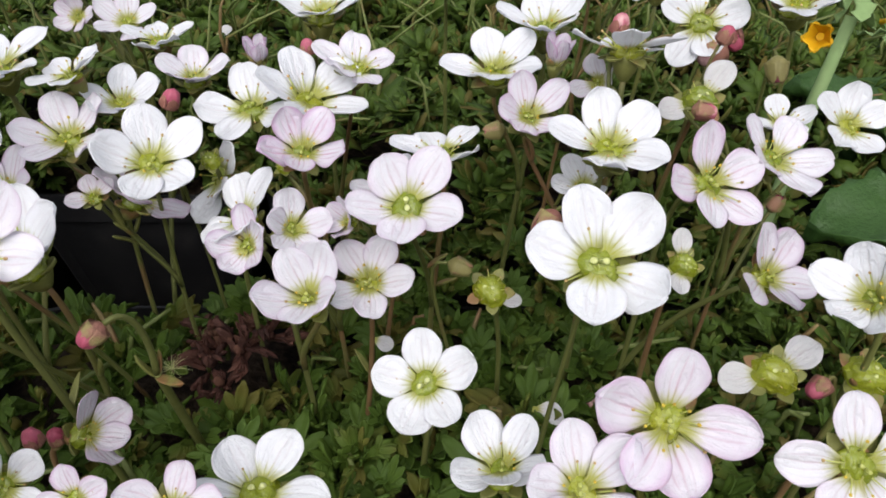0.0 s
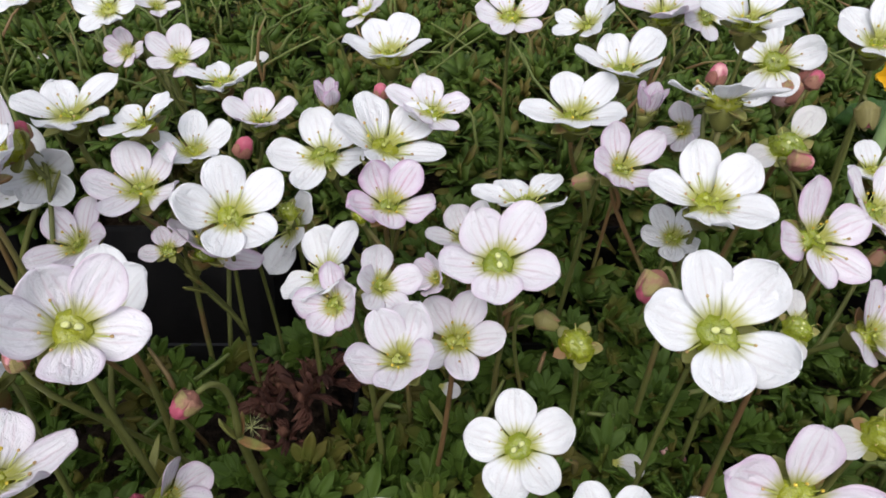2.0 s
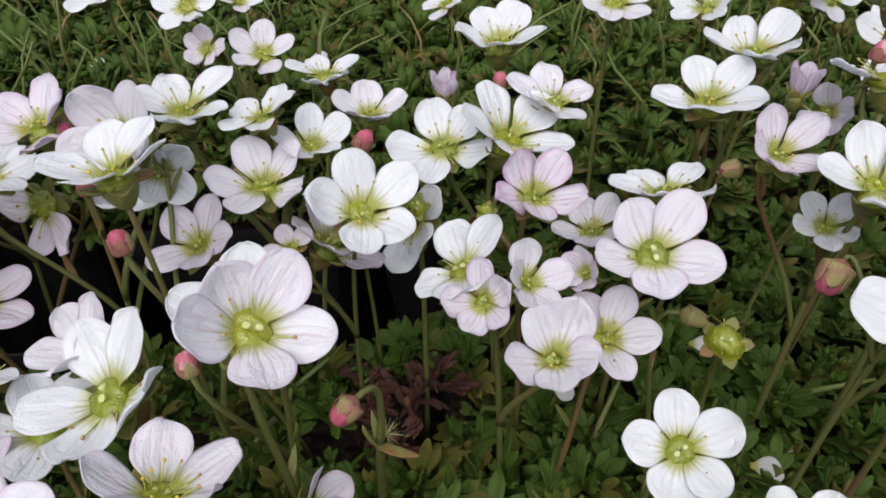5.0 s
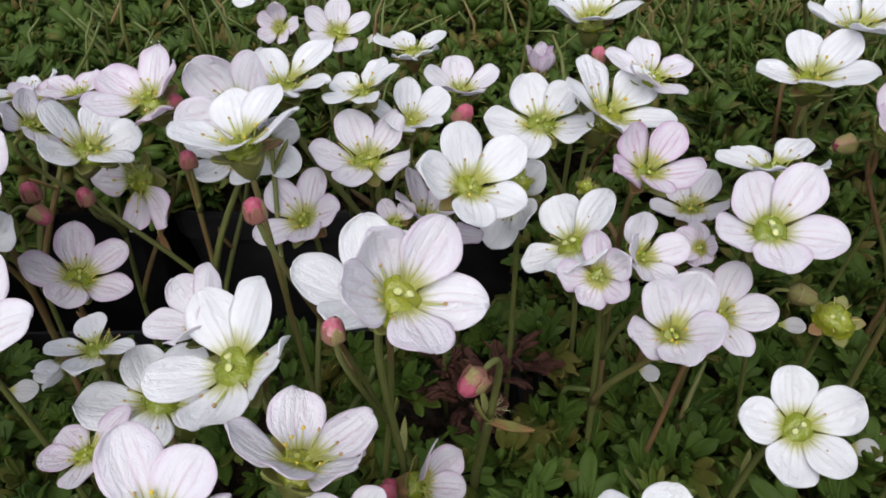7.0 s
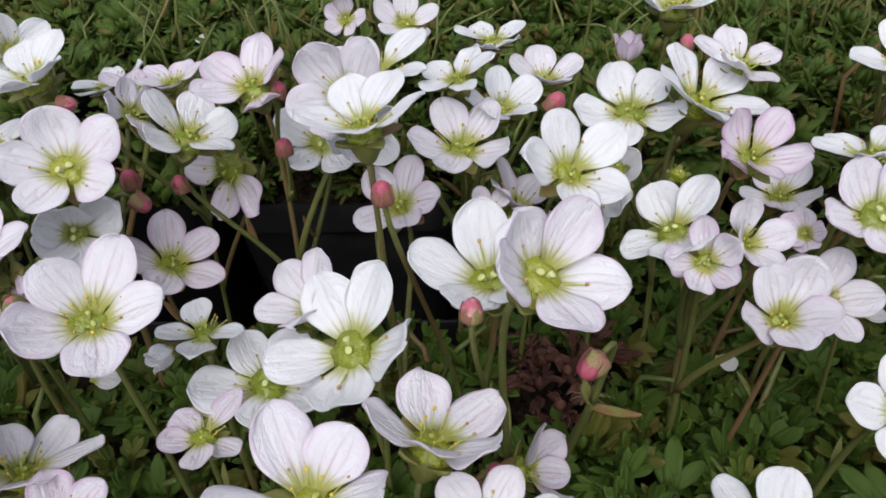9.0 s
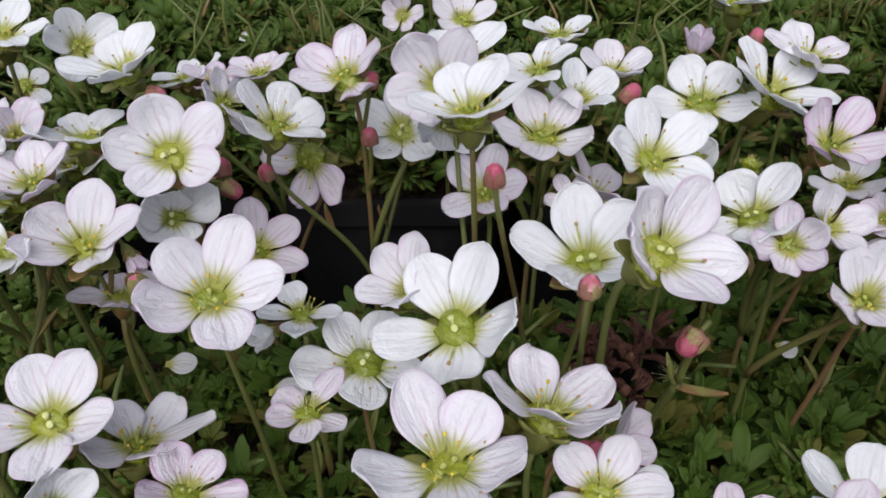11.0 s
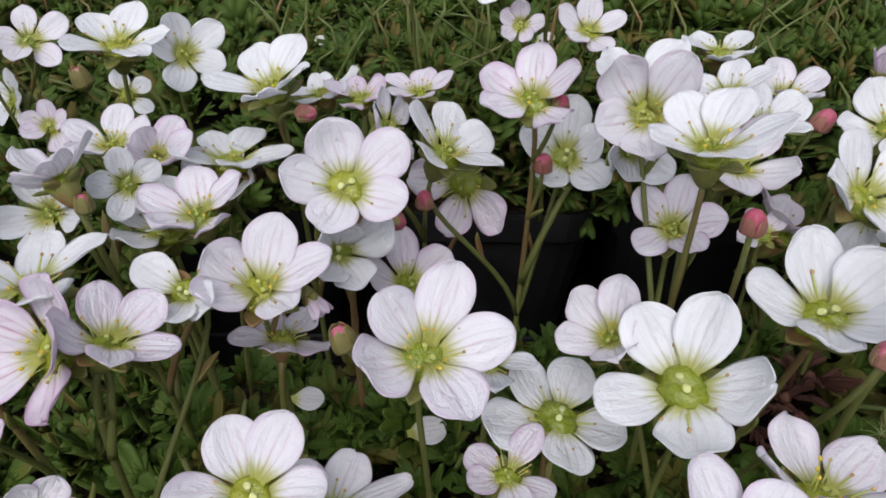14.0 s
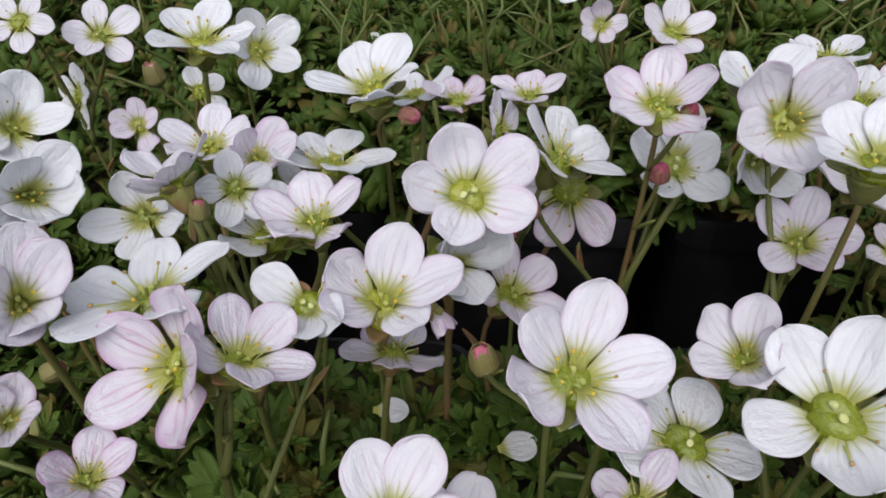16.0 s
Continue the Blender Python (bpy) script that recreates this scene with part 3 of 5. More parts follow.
flower(-0.0890, 0.1315, 0.0824, 8.2, 24.3, 97.0, 0.01099, 25.6, 0, 0, (4.4, -1.9, -4.9, 5.2, -2.9), (-5.4, -0.1, 0.7, 0.8, 5.2), (0.96, 1.13, 0.97, 0.98, 0.99), stalk)
stalk = flower(-0.0660, 0.1581, 0.0784, 2.5, -49.4, 82.3, 0.00878, 19.5, 0, 0, (-1.9, -13.0, 4.9, -0.7, 10.7), (0.1, 2.0, 2.3, 2.0, -8.0), (1.05, 0.92, 0.98, 1.04, 1.00))
flower(-0.0557, 0.1459, 0.0741, 13.6, 25.5, 70.4, 0.00899, 34.4, 0.15, 0, (3.1, -2.6, -8.6, 7.7, 0.4), (-0.3, -4.8, 6.1, 5.6, -1.3), (0.99, 1.04, 0.96, 0.96, 1.05), stalk)
stalk = flower(-0.0951, 0.2037, 0.0808, 29.1, 40.6, 35.0, 0.00723, 28.4, 0.2, 0, (3.3, -0.6, 2.0, -1.9, -2.9), (0.8, -0.4, -0.5, 1.1, 1.6), (0.99, 0.99, 1.00, 1.01, 0.97))
flower(-0.1047, 0.2008, 0.0691, 56.3, -8.9, 85.4, 0.00748, 36.8, 0.6, 0, (7.6, -8.8, 3.1, -3.9, 2.0), (5.9, -6.1, 3.3, 3.0, 0.4), (1.02, 1.01, 0.97, 1.00, 0.97), stalk)
flower(-0.1103, 0.2075, 0.0787, 34.4, -12.4, 97.3, 0.00966, 17.0, 0, 0, (3.9, -9.4, -5.6, 6.2, 4.9), (1.0, -7.7, 10.4, -7.7, 1.2), (0.97, 0.97, 0.98, 1.00, 1.07), stalk)
flower(-0.0878, 0.1933, 0.0696, 34.0, 3.8, 80.5, 0.01029, 30.5, 0.2, 0, (6.2, -1.1, -4.4, -0.3, -0.5), (2.1, -2.8, 0.1, 3.8, 0.3), (0.98, 1.02, 1.00, 0.98, 1.04), stalk)
flower(-0.1354, 0.2107, 0.0822, 19.9, -4.8, 93.4, 0.01077, 10.6, 0.05, 0, (1.6, -10.4, -7.2, 3.6, 12.4), (2.1, -7.2, 8.8, -6.7, -2.7), (1.01, 0.89, 0.99, 1.01, 1.12))
flower(-0.0366, 0.2143, 0.0766, 33.6, -64.4, 80.5, 0.00844, 15.6, 0.2, 0, (-0.6, -1.0, 0.8, -0.5, 1.3), (-2.1, 1.7, -0.3, -2.5, -0.3), (1.03, 0.99, 0.99, 0.97, 0.99))
stalk = flower(0.0431, 0.1364, 0.1008, 7.4, -44.1, 149.5, 0.01014, 24.8, 0, 0, (-0.3, 5.1, -0.7, -0.5, -3.6), (-2.4, 2.1, -0.4, 0.2, 1.3), (0.97, 0.99, 0.98, 1.00, 1.07))
flower(0.0331, 0.1291, 0.0822, 63.2, -52.3, 97.7, 0.00710, 43.6, 0.3, 0, (8.6, -6.0, -0.1, -2.6, 0.0), (5.3, -3.1, -0.3, 7.7, 0.0), (1.03, 1.00, 1.00, 0.94, None), stalk)
stalk = flower(0.0354, 0.1623, 0.0935, 14.0, -38.2, 81.9, 0.01060, 30.0, 0.3, 0, (-4.3, 0.2, 3.0, -12.4, 13.6), (4.3, -2.1, 9.3, -4.5, 5.5), (0.97, 1.01, 0.94, 1.10, 1.01))
flower(0.0447, 0.1616, 0.0935, 33.7, 4.8, 59.8, 0.00660, 10.8, 0.3, 0, (3.5, 0.8, -8.2, 0.3, 3.6), (-0.6, 0.4, -4.9, 3.7, -4.2), (1.01, 0.99, 0.98, 0.98, 0.99), stalk)
flower(0.0181, 0.1607, 0.0917, 27.3, -65.9, 121.3, 0.00847, 21.2, 0, 0, (-5.7, -1.9, 2.3, -0.4, 5.7), (-3.2, 5.1, 0.7, -0.7, -2.8), (1.01, 0.92, 1.00, 1.01, 1.05), stalk)
stalk = flower(0.0338, 0.1173, 0.0937, 9.0, 173.8, 7.2, 0.01040, 9.8, 0.1, 0, (-1.6, -13.5, 10.6, 0.7, 3.7), (9.0, -13.8, -14.6, 8.4, 21.4), (1.04, 0.92, 0.97, 1.01, 1.10))
flower(0.0299, 0.1046, 0.0802, 17.3, -0.9, 102.3, 0.01159, 29.5, 0.1, 0, (-0.6, 1.2, 2.5, 2.7, -5.7), (3.5, 1.8, -0.4, 3.4, -5.3), (1.02, 0.93, 1.04, 0.95, 1.09), stalk)
flower(0.0163, 0.1134, 0.0818, 33.5, 1.8, 106.0, 0.00895, 40.0, 0.5, 0, (0.6, 0.7, -3.2, -2.4, 4.2), (-1.9, -0.6, 1.4, 4.0, 5.1), (1.04, 1.08, 0.94, 0.98, 0.96), stalk)
flower(0.0284, 0.1110, 0.0681, 33.6, -31.0, 135.3, 0.00739, 35.2, 0.05, 0, (1.8, 2.1, -8.5, 6.6, -2.0), (-2.2, 0.1, 4.3, 0.8, 2.7), (1.05, 1.02, 0.92, 1.00, 0.99), stalk)
stalk = flower(0.0003, 0.1171, 0.0720, 10.3, -140.5, 244.0, 0.00994, 18.9, 0, 0, (2.9, 2.8, -0.7, -0.8, -3.5), (-7.0, -1.7, 1.0, 4.5, 1.4), (0.98, 0.97, 0.97, 1.00, 1.08))
flower(-0.0061, 0.1015, 0.0696, 30.8, -2.9, 124.4, 0.01173, 31.1, 0.15, 1, (-0.6, 2.7, 0.6, -0.7, -2.0), (2.8, 0.5, -1.5, 2.0, -0.0), (0.94, 1.08, 1.04, 0.94, 1.04), stalk)
stalk = flower(0.0691, 0.1211, 0.0770, 12.0, -50.4, 123.0, 0.00744, 22.7, 0.1, 0, (13.1, 3.4, -7.3, -9.2, 0.0), (-1.8, 0.7, -2.6, 3.6, 0.0), (1.06, 0.91, 0.96, 1.05, None))
flower(0.0840, 0.1233, 0.0754, 33.4, 8.5, 73.6, 0.00931, 26.8, 0, 0, (-2.3, 12.5, -4.0, -0.5, -5.7), (3.0, -0.1, 0.2, -1.2, -0.0), (1.05, 0.94, 0.93, 1.00, 1.08), stalk)
flower(0.0615, 0.1077, 0.0767, 29.6, 33.9, 108.7, 0.01014, 26.6, 0.15, 0, (1.4, -5.6, -0.5, 0.8, 3.8), (-0.5, -1.9, 3.2, -2.3, 3.2), (0.97, 0.94, 1.08, 1.03, 1.00), stalk)
stalk = flower(0.0824, 0.1545, 0.0896, 21.7, -50.3, 158.9, 0.01154, 33.0, 0, 0, (2.5, 17.9, -6.9, -4.8, -8.6), (-2.7, 3.5, -3.6, -4.7, 12.2), (1.00, 1.04, 0.90, 1.00, 1.11))
flower(0.0635, 0.1604, 0.0835, 48.0, -17.7, 95.0, 0.01130, 10.6, 0.1, 0, (17.6, -1.6, -18.1, 7.8, -5.7), (-8.5, -2.1, 8.4, -11.6, 8.1), (1.05, 0.99, 0.86, 1.08, 1.01), stalk)
stalk = flower(-0.0652, 0.0725, 0.0816, 32.8, 48.4, 91.2, 0.01108, 37.4, 0.15, 1, (-2.8, 1.9, 4.6, 2.4, -6.1), (3.6, 6.7, -3.0, -1.2, 0.6), (0.90, 1.04, 1.02, 1.00, 1.08))
flower(-0.0782, 0.0629, 0.0616, 21.5, 123.4, 344.0, 0.01103, 32.6, 0.3, 0, (0.0, 2.0, -2.0, 0.0, 1.0), (-3.3, -3.2, 12.4, 4.3, -9.2), (1.0, 1.02, 1.0, 0.98, 1.0), stalk)
flower(-0.0716, 0.0554, 0.0555, 16.4, -23.3, 152.8, 0.00884, 30.5, 0.15, 0, (-2.0, -3.8, 4.9, -6.4, 7.3), (2.9, 0.1, -2.9, 7.3, -3.8), (0.95, 0.97, 1.11, 0.95, 1.01), stalk)
flower(-0.0669, 0.0592, 0.0474, 55.3, 34.5, 26.7, 0.00764, 35.8, 0, 0, (-0.8, -9.5, 5.0, 0.3, 5.0), (-5.1, 3.2, 0.2, 7.4, 0.2), (1.05, 1.01, 0.99, 0.92, 1.01), stalk)
stalk = flower(-0.0899, 0.0801, 0.0611, 24.0, -44.9, 165.5, 0.01337, 30.5, 0, 1, (-11.5, 6.2, 7.2, 2.5, -4.4), (2.9, 1.4, 4.6, -2.2, -3.3), (1.03, 1.06, 0.99, 0.94, 1.02))
flower(-0.0974, 0.0912, 0.0594, 25.7, -67.1, 191.3, 0.01009, 45.1, 0.3, 0, (-5.2, 2.5, -1.0, 5.7, -2.0), (2.5, 0.4, 11.2, -2.0, -1.8), (1.01, 1.02, 0.94, 1.01, 1.03), stalk)
flower(-0.1059, 0.0841, 0.0489, 9.9, 52.0, 77.4, 0.01139, 16.1, 0, 1, (-0.5, 12.1, -2.0, -2.1, -7.6), (0.2, -1.6, -1.0, 2.0, -2.8), (1.00, 0.97, 0.94, 0.98, 1.13), stalk)
stalk = flower(-0.1095, 0.1194, 0.0855, 21.9, -26.9, 104.5, 0.01019, 31.7, 0.35, 0, (0.6, 0.4, 4.3, -4.2, -1.1), (-0.2, 6.0, -3.9, 1.7, 0.4), (0.99, 0.96, 1.01, 1.06, 0.99))
flower(-0.1242, 0.1202, 0.0752, 25.3, 84.7, 88.1, 0.01082, 30.0, 0.05, 0, (-3.0, -4.1, 7.3, 4.9, -5.2), (7.6, -1.8, 3.6, -0.7, -5.4), (1.03, 0.96, 0.93, 1.08, 1.02), stalk)
flower(-0.0926, 0.1222, 0.0760, 70.8, 15.7, 33.2, 0.00890, 44.5, 0, 1, (1.1, -5.7, -3.9, 5.4, 3.1), (-6.3, -3.0, 9.7, 0.7, 8.9), (1.04, 1.06, 0.92, 1.01, 0.97), stalk)
flower(-0.1011, 0.1311, 0.0682, 36.6, -3.7, 164.3, 0.01117, 36.7, 0, 1, (-0.7, -4.2, 1.1, 4.6, -0.8), (-0.9, -0.7, 10.6, -4.8, 2.2), (1.02, 1.07, 0.88, 1.07, 0.99), stalk)
stalk = flower(-0.0880, 0.0972, 0.0892, 4.8, -60.1, 182.6, 0.01046, 30.1, 0.1, 0, (-15.1, 5.1, 5.8, 3.1, 1.0), (2.1, 1.1, 4.9, -2.8, -2.0), (0.95, 0.96, 1.12, 1.00, 0.99))
flower(-0.0922, 0.1144, 0.0859, 57.1, -11.3, 133.1, 0.01167, 43.6, 0.3, 0, (0.0, 2.0, 0.0, -2.0, 0.0), (-6.1, -8.6, 5.4, 12.7, 1.9), (1.0, 1.02, 0.98, 1.0, 1.0), stalk)
flower(-0.0845, 0.1123, 0.0651, 25.4, -21.2, 88.8, 0.00977, 30.9, 0.35, 0, (0.6, -4.3, 4.1, 4.9, -5.3), (0.2, 0.4, 8.0, -5.9, 1.0), (1.05, 0.97, 0.97, 1.01, 1.00), stalk)
flower(-0.0696, 0.0878, 0.0675, 16.1, -28.6, 127.6, 0.01290, 37.0, 0, 1, (-3.2, 1.8, 0.7, 3.2, -2.5), (1.9, 2.0, 3.9, 1.7, -3.0), (1.06, 0.96, 1.02, 0.94, 1.07), stalk)
stalk = flower(-0.1286, 0.1320, 0.0811, 7.8, -70.8, 147.0, 0.00722, 22.9, 0.5, 0, (4.4, 0.6, -9.7, 3.6, 1.1), (-5.1, 1.1, 0.8, 1.9, 1.3), (0.96, 1.01, 0.98, 0.97, 1.06))
flower(-0.1340, 0.1222, 0.0796, 57.6, 86.2, 57.9, 0.00723, 20.0, 0.3, 0, (-1.4, 15.9, -9.6, -4.7, -0.2), (1.5, -0.2, -11.5, 9.4, -0.6), (1.00, 1.01, 0.98, 0.97, 1.00), stalk)
flower(-0.1202, 0.1279, 0.0650, 68.1, -30.1, 44.4, 0.01157, 9.0, 0.5, 0, (0.0, -2.7, 1.9, 0.9, 0.0), (0.0, -1.6, -4.1, -0.7, 0.0), (None, 1.04, 0.98, 0.99, None), stalk)
flower(-0.1310, 0.1131, 0.0511, 28.9, 65.9, 58.7, 0.01126, 26.8, 0.6, 0, (-3.6, -1.6, 4.5, 0.5, 0.1), (1.4, -0.9, 1.3, 0.9, -0.9), (1.04, 0.95, 1.03, 0.99, 1.01), stalk)
flower(-0.0913, 0.0515, 0.0665, 4.1, 57.3, 74.3, 0.01131, 32.7, 0.2, 0, (-6.5, 3.4, 2.3, 4.9, -4.3), (3.1, -0.6, 7.2, -1.0, -4.1), (1.13, 0.85, 0.96, 1.01, 1.10))
flower(-0.0644, 0.0757, 0.0380, 66.0, 78.0, 76.4, 0.00909, 47.4, 0.5, 0, (-0.2, -4.7, -4.9, 9.8, 0.0), (-6.4, 1.6, 11.5, 4.6, 0.0), (1.13, 0.96, 0.92, 1.00, None))
stalk = flower(-0.1257, 0.0777, 0.0698, 21.5, 31.2, 117.0, 0.01201, 32.5, 0.2, 0, (-4.6, 4.0, 5.1, 7.3, -11.7), (6.3, 1.0, 3.5, -6.9, 0.5), (0.94, 1.06, 1.05, 1.01, 0.97))
flower(-0.1142, 0.0743, 0.0484, 2.6, 8.6, 123.1, 0.00765, 17.5, 0.4, 0, (10.7, -2.9, -10.4, 5.4, -2.9), (-9.2, 2.0, -5.6, 2.4, 7.9), (0.94, 1.18, 0.97, 0.98, 0.91), stalk)
flower(-0.1391, 0.0675, 0.0488, 22.6, 151.2, 293.3, 0.01061, 26.2, 0.3, 0, (-5.2, 3.6, 10.1, 6.6, -15.1), (-0.9, 0.4, 4.5, -4.1, 1.6), (1.03, 1.14, 1.03, 0.95, 0.88), stalk)
flower(-0.1288, 0.0588, 0.0499, 18.9, 106.7, 26.9, 0.00816, 26.5, 0.7, 0, (-2.7, 3.8, 5.0, -8.2, 2.1), (1.7, -0.7, -3.1, 1.4, 2.2), (1.03, 0.89, 1.12, 1.00, 0.95), stalk)
stalk = flower(-0.1390, 0.1063, 0.0773, 37.9, 13.2, 99.7, 0.01135, 29.7, 0.15, 1, (-2.4, -2.5, 7.0, -1.3, -0.8), (4.3, -1.3, 1.3, 0.5, -1.5), (1.00, 1.09, 1.01, 0.95, 0.98))
flower(-0.1418, 0.1053, 0.0653, 52.6, 25.1, 5.5, 0.01053, 54.9, 0, 1, (10.4, -6.2, -5.1, 2.9, -2.0), (-10.7, -0.3, 4.1, 8.8, 13.0), (1.14, 0.98, 0.98, 0.97, 0.96), stalk)
flower(-0.1505, 0.0916, 0.0684, 20.0, 27.0, 59.9, 0.01150, 39.7, 0.3, 0, (-4.3, -3.0, 16.8, -10.5, 1.0), (7.4, 2.2, 0.8, -1.0, -1.6), (1.09, 1.17, 0.86, 1.02, 0.92), stalk)
flower(-0.1499, 0.0947, 0.0556, 16.0, 151.5, 338.9, 0.00819, 12.8, 0.4, 0, (-6.9, 8.0, -1.4, 0.1, 0.2), (-1.8, -0.4, -3.9, 4.5, -3.3), (0.96, 0.94, 1.01, 0.99, 1.08), stalk)
stalk = flower(-0.1472, 0.0646, 0.0584, 19.2, 25.0, 109.2, 0.01081, 28.9, 0.15, 1, (-12.3, 7.0, 4.2, 9.2, -8.2), (-1.2, 4.1, 3.5, -5.2, 1.5), (0.99, 1.04, 1.02, 0.91, 1.06))
flower(-0.1455, 0.0546, 0.0529, 48.8, 73.3, 71.6, 0.00815, 45.3, 0, 0, (-5.8, 1.2, 5.6, -3.3, 2.3), (8.7, 2.5, -1.6, 3.5, -2.7), (0.99, 0.96, 1.07, 0.96, 1.01), stalk)
stalk = flower(-0.1556, 0.1325, 0.0814, 11.8, -37.3, 161.2, 0.01121, 30.4, 0, 0, (-7.5, 1.8, -2.6, 8.6, -0.3), (-2.9, 2.5, 5.3, -0.7, -0.8), (0.96, 0.99, 0.97, 0.98, 1.12))
flower(-0.1626, 0.1231, 0.0715, 11.8, 143.8, 2.5, 0.01094, 18.6, 0, 0, (-12.4, 6.4, 1.8, 6.5, -2.3), (-1.0, -1.0, 0.6, -2.1, 1.4), (0.93, 0.96, 1.06, 1.01, 1.05), stalk)
flower(-0.1493, 0.1467, 0.0741, 13.4, -81.3, 112.2, 0.00843, 16.3, 0.1, 0, (-1.3, -1.5, 0.7, -0.6, 2.6), (0.9, -3.5, 4.7, -1.6, -3.5), (1.07, 1.00, 0.99, 0.95, 0.98), stalk)
flower(-0.1408, 0.1417, 0.0755, 6.4, -31.2, 68.9, 0.00700, 23.7, 0.7, 0, (7.3, -4.9, -1.5, -3.9, 2.9), (4.7, -1.8, -1.7, 5.3, -6.1), (0.93, 0.96, 1.01, 1.11, 0.96), stalk)
flower(-0.1923, 0.1834, 0.0672, 51.8, 45.1, 89.5, 0.01200, 33.1, 0, 0, (-1.3, -0.6, 5.4, -1.3, -2.2), (2.7, -0.6, 4.3, -9.2, 7.6), (0.94, 1.05, 1.01, 1.07, 0.97))
stalk = flower(-0.1946, 0.1574, 0.0794, 13.3, 50.6, 108.0, 0.01175, 23.4, 0, 0, (-9.3, 1.4, 0.7, 11.2, -4.0), (0.9, 1.3, 1.6, -2.8, -0.8), (0.90, 1.01, 1.00, 1.05, 1.07))
flower(-0.2041, 0.1731, 0.0613, 41.2, 47.8, 81.7, 0.00693, 11.5, 0.1, 0, (4.7, 1.4, -6.1, 0.0, 0.0), (-1.3, -0.4, -3.7, 0.0, 0.0), (1.00, 0.95, 1.01, None, None), stalk)
stalk = flower(-0.1659, 0.0763, 0.0727, 31.0, 97.4, 40.3, 0.00907, 32.2, 0.5, 0, (-2.2, 1.5, 0.6, 2.8, -2.7), (1.6, 0.2, -0.9, 1.8, 1.6), (0.95, 0.99, 1.03, 1.01, 1.02))
flower(-0.1725, 0.0763, 0.0720, 46.9, -25.2, 94.7, 0.01081, 33.2, 0.7, 0, (-1.7, -1.5, 3.1, -0.5, 0.6), (-2.3, 8.1, -2.5, 0.6, 1.0), (1.00, 0.99, 0.98, 1.02, 1.03), stalk)
flower(-0.1596, 0.0883, 0.0710, 32.3, -10.1, 95.3, 0.00845, 27.4, 0, 1, (64.2, -40.7, -23.5, 0.0, 0.0), (-4.9, 6.5, 22.3, 0.0, 0.0), (1.07, 0.91, 1.02, None, None), stalk)
flower(-0.1808, 0.0638, 0.0659, 20.0, 85.8, 25.5, 0.00654, 38.4, 0.9, 0, (-8.7, 5.2, 0.7, 0.9, 2.0), (-0.9, 3.0, 0.8, 2.8, 1.4), (1.00, 1.02, 1.00, 0.99, 0.95), stalk)
stalk = flower(-0.1832, 0.1227, 0.0746, 10.9, 12.8, 81.2, 0.00902, 30.0, 0.2, 0, (-3.4, -0.9, 0.8, -0.2, 3.7), (-1.0, 1.7, 1.3, 3.8, -2.6), (1.01, 0.95, 1.00, 0.99, 1.05))
flower(-0.1928, 0.1142, 0.0666, 46.4, 0.2, 127.5, 0.00958, 36.5, 0, 0, (-5.5, -4.8, 10.1, -2.6, 2.8), (-0.6, 11.8, -2.2, 0.6, -3.3), (0.93, 0.91, 1.02, 1.02, 1.14), stalk)
flower(-0.2003, 0.1337, 0.0732, 44.9, 6.7, 82.1, 0.00587, 32.3, 0.5, 0, (1.9, 0.7, 0.2, -7.7, 4.9), (3.0, 3.5, -10.8, 9.1, -0.4), (0.95, 0.98, 1.09, 0.98, 0.95), stalk)
stalk = flower(-0.1794, 0.1000, 0.0821, 38.0, -130.0, 155.4, 0.00812, 44.1, 0.2, 0, (-3.6, -5.4, 13.9, -2.2, -2.8), (-9.1, -27.7, -18.5, 15.3, -2.9), (1.07, 0.94, 0.90, 1.04, 0.98))
flower(-0.1793, 0.0852, 0.0741, 10.5, -113.7, 216.3, 0.01199, 17.4, 0, 0, (4.3, -0.7, 2.5, -3.4, -2.7), (-1.6, -1.7, 1.1, -0.5, 0.2), (0.97, 1.01, 1.00, 1.07, 0.97), stalk)
flower(-0.1608, 0.1005, 0.0754, 8.9, -23.7, 123.4, 0.00921, 31.3, 0.5, 0, (1.5, 0.6, -3.7, 1.1, 0.6), (-1.5, 0.8, 0.4, 4.5, -0.2), (0.97, 1.01, 0.99, 0.98, 1.06), stalk)
flower(-0.1749, 0.1204, 0.0735, 28.7, 46.3, 109.6, 0.00850, 49.8, 0.6, 0, (2.0, -12.0, 11.2, -5.8, 4.6), (10.4, -5.1, 5.9, 1.1, 0.2), (0.87, 1.03, 1.16, 0.98, 0.97), stalk)
flower(-0.1728, 0.0612, 0.0582, 40.3, 58.5, 28.0, 0.00593, 34.2, 0.2, 0, (0.7, 2.1, 1.2, 0.2, -4.3), (1.7, 1.5, -2.1, 2.1, 2.1), (0.97, 0.99, 1.03, 0.98, 0.98))
stalk = flower(-0.1937, 0.0812, 0.0764, 43.2, 45.4, 77.9, 0.01098, 55.1, 0.3, 0, (-21.7, 19.3, -11.7, 9.8, 4.4), (-9.5, -0.7, 9.8, 1.5, 13.8), (1.09, 1.09, 0.96, 0.98, 0.92))
flower(-0.1910, 0.0689, 0.0698, 33.6, 49.4, 35.0, 0.00632, 53.8, 0.6, 0, (9.6, -7.2, 1.8, 3.1, -7.4), (-3.3, 5.3, 1.9, 7.6, 2.8), (1.08, 0.96, 0.99, 0.95, 0.99), stalk)
flower(-0.2084, 0.1084, 0.0740, 52.6, 57.9, 100.7, 0.01104, 53.1, 0, 0, (-4.1, -5.7, 9.0, -11.7, 12.5), (16.3, -3.8, 6.5, 2.4, -7.4), (0.97, 1.06, 1.02, 0.96, 1.01))
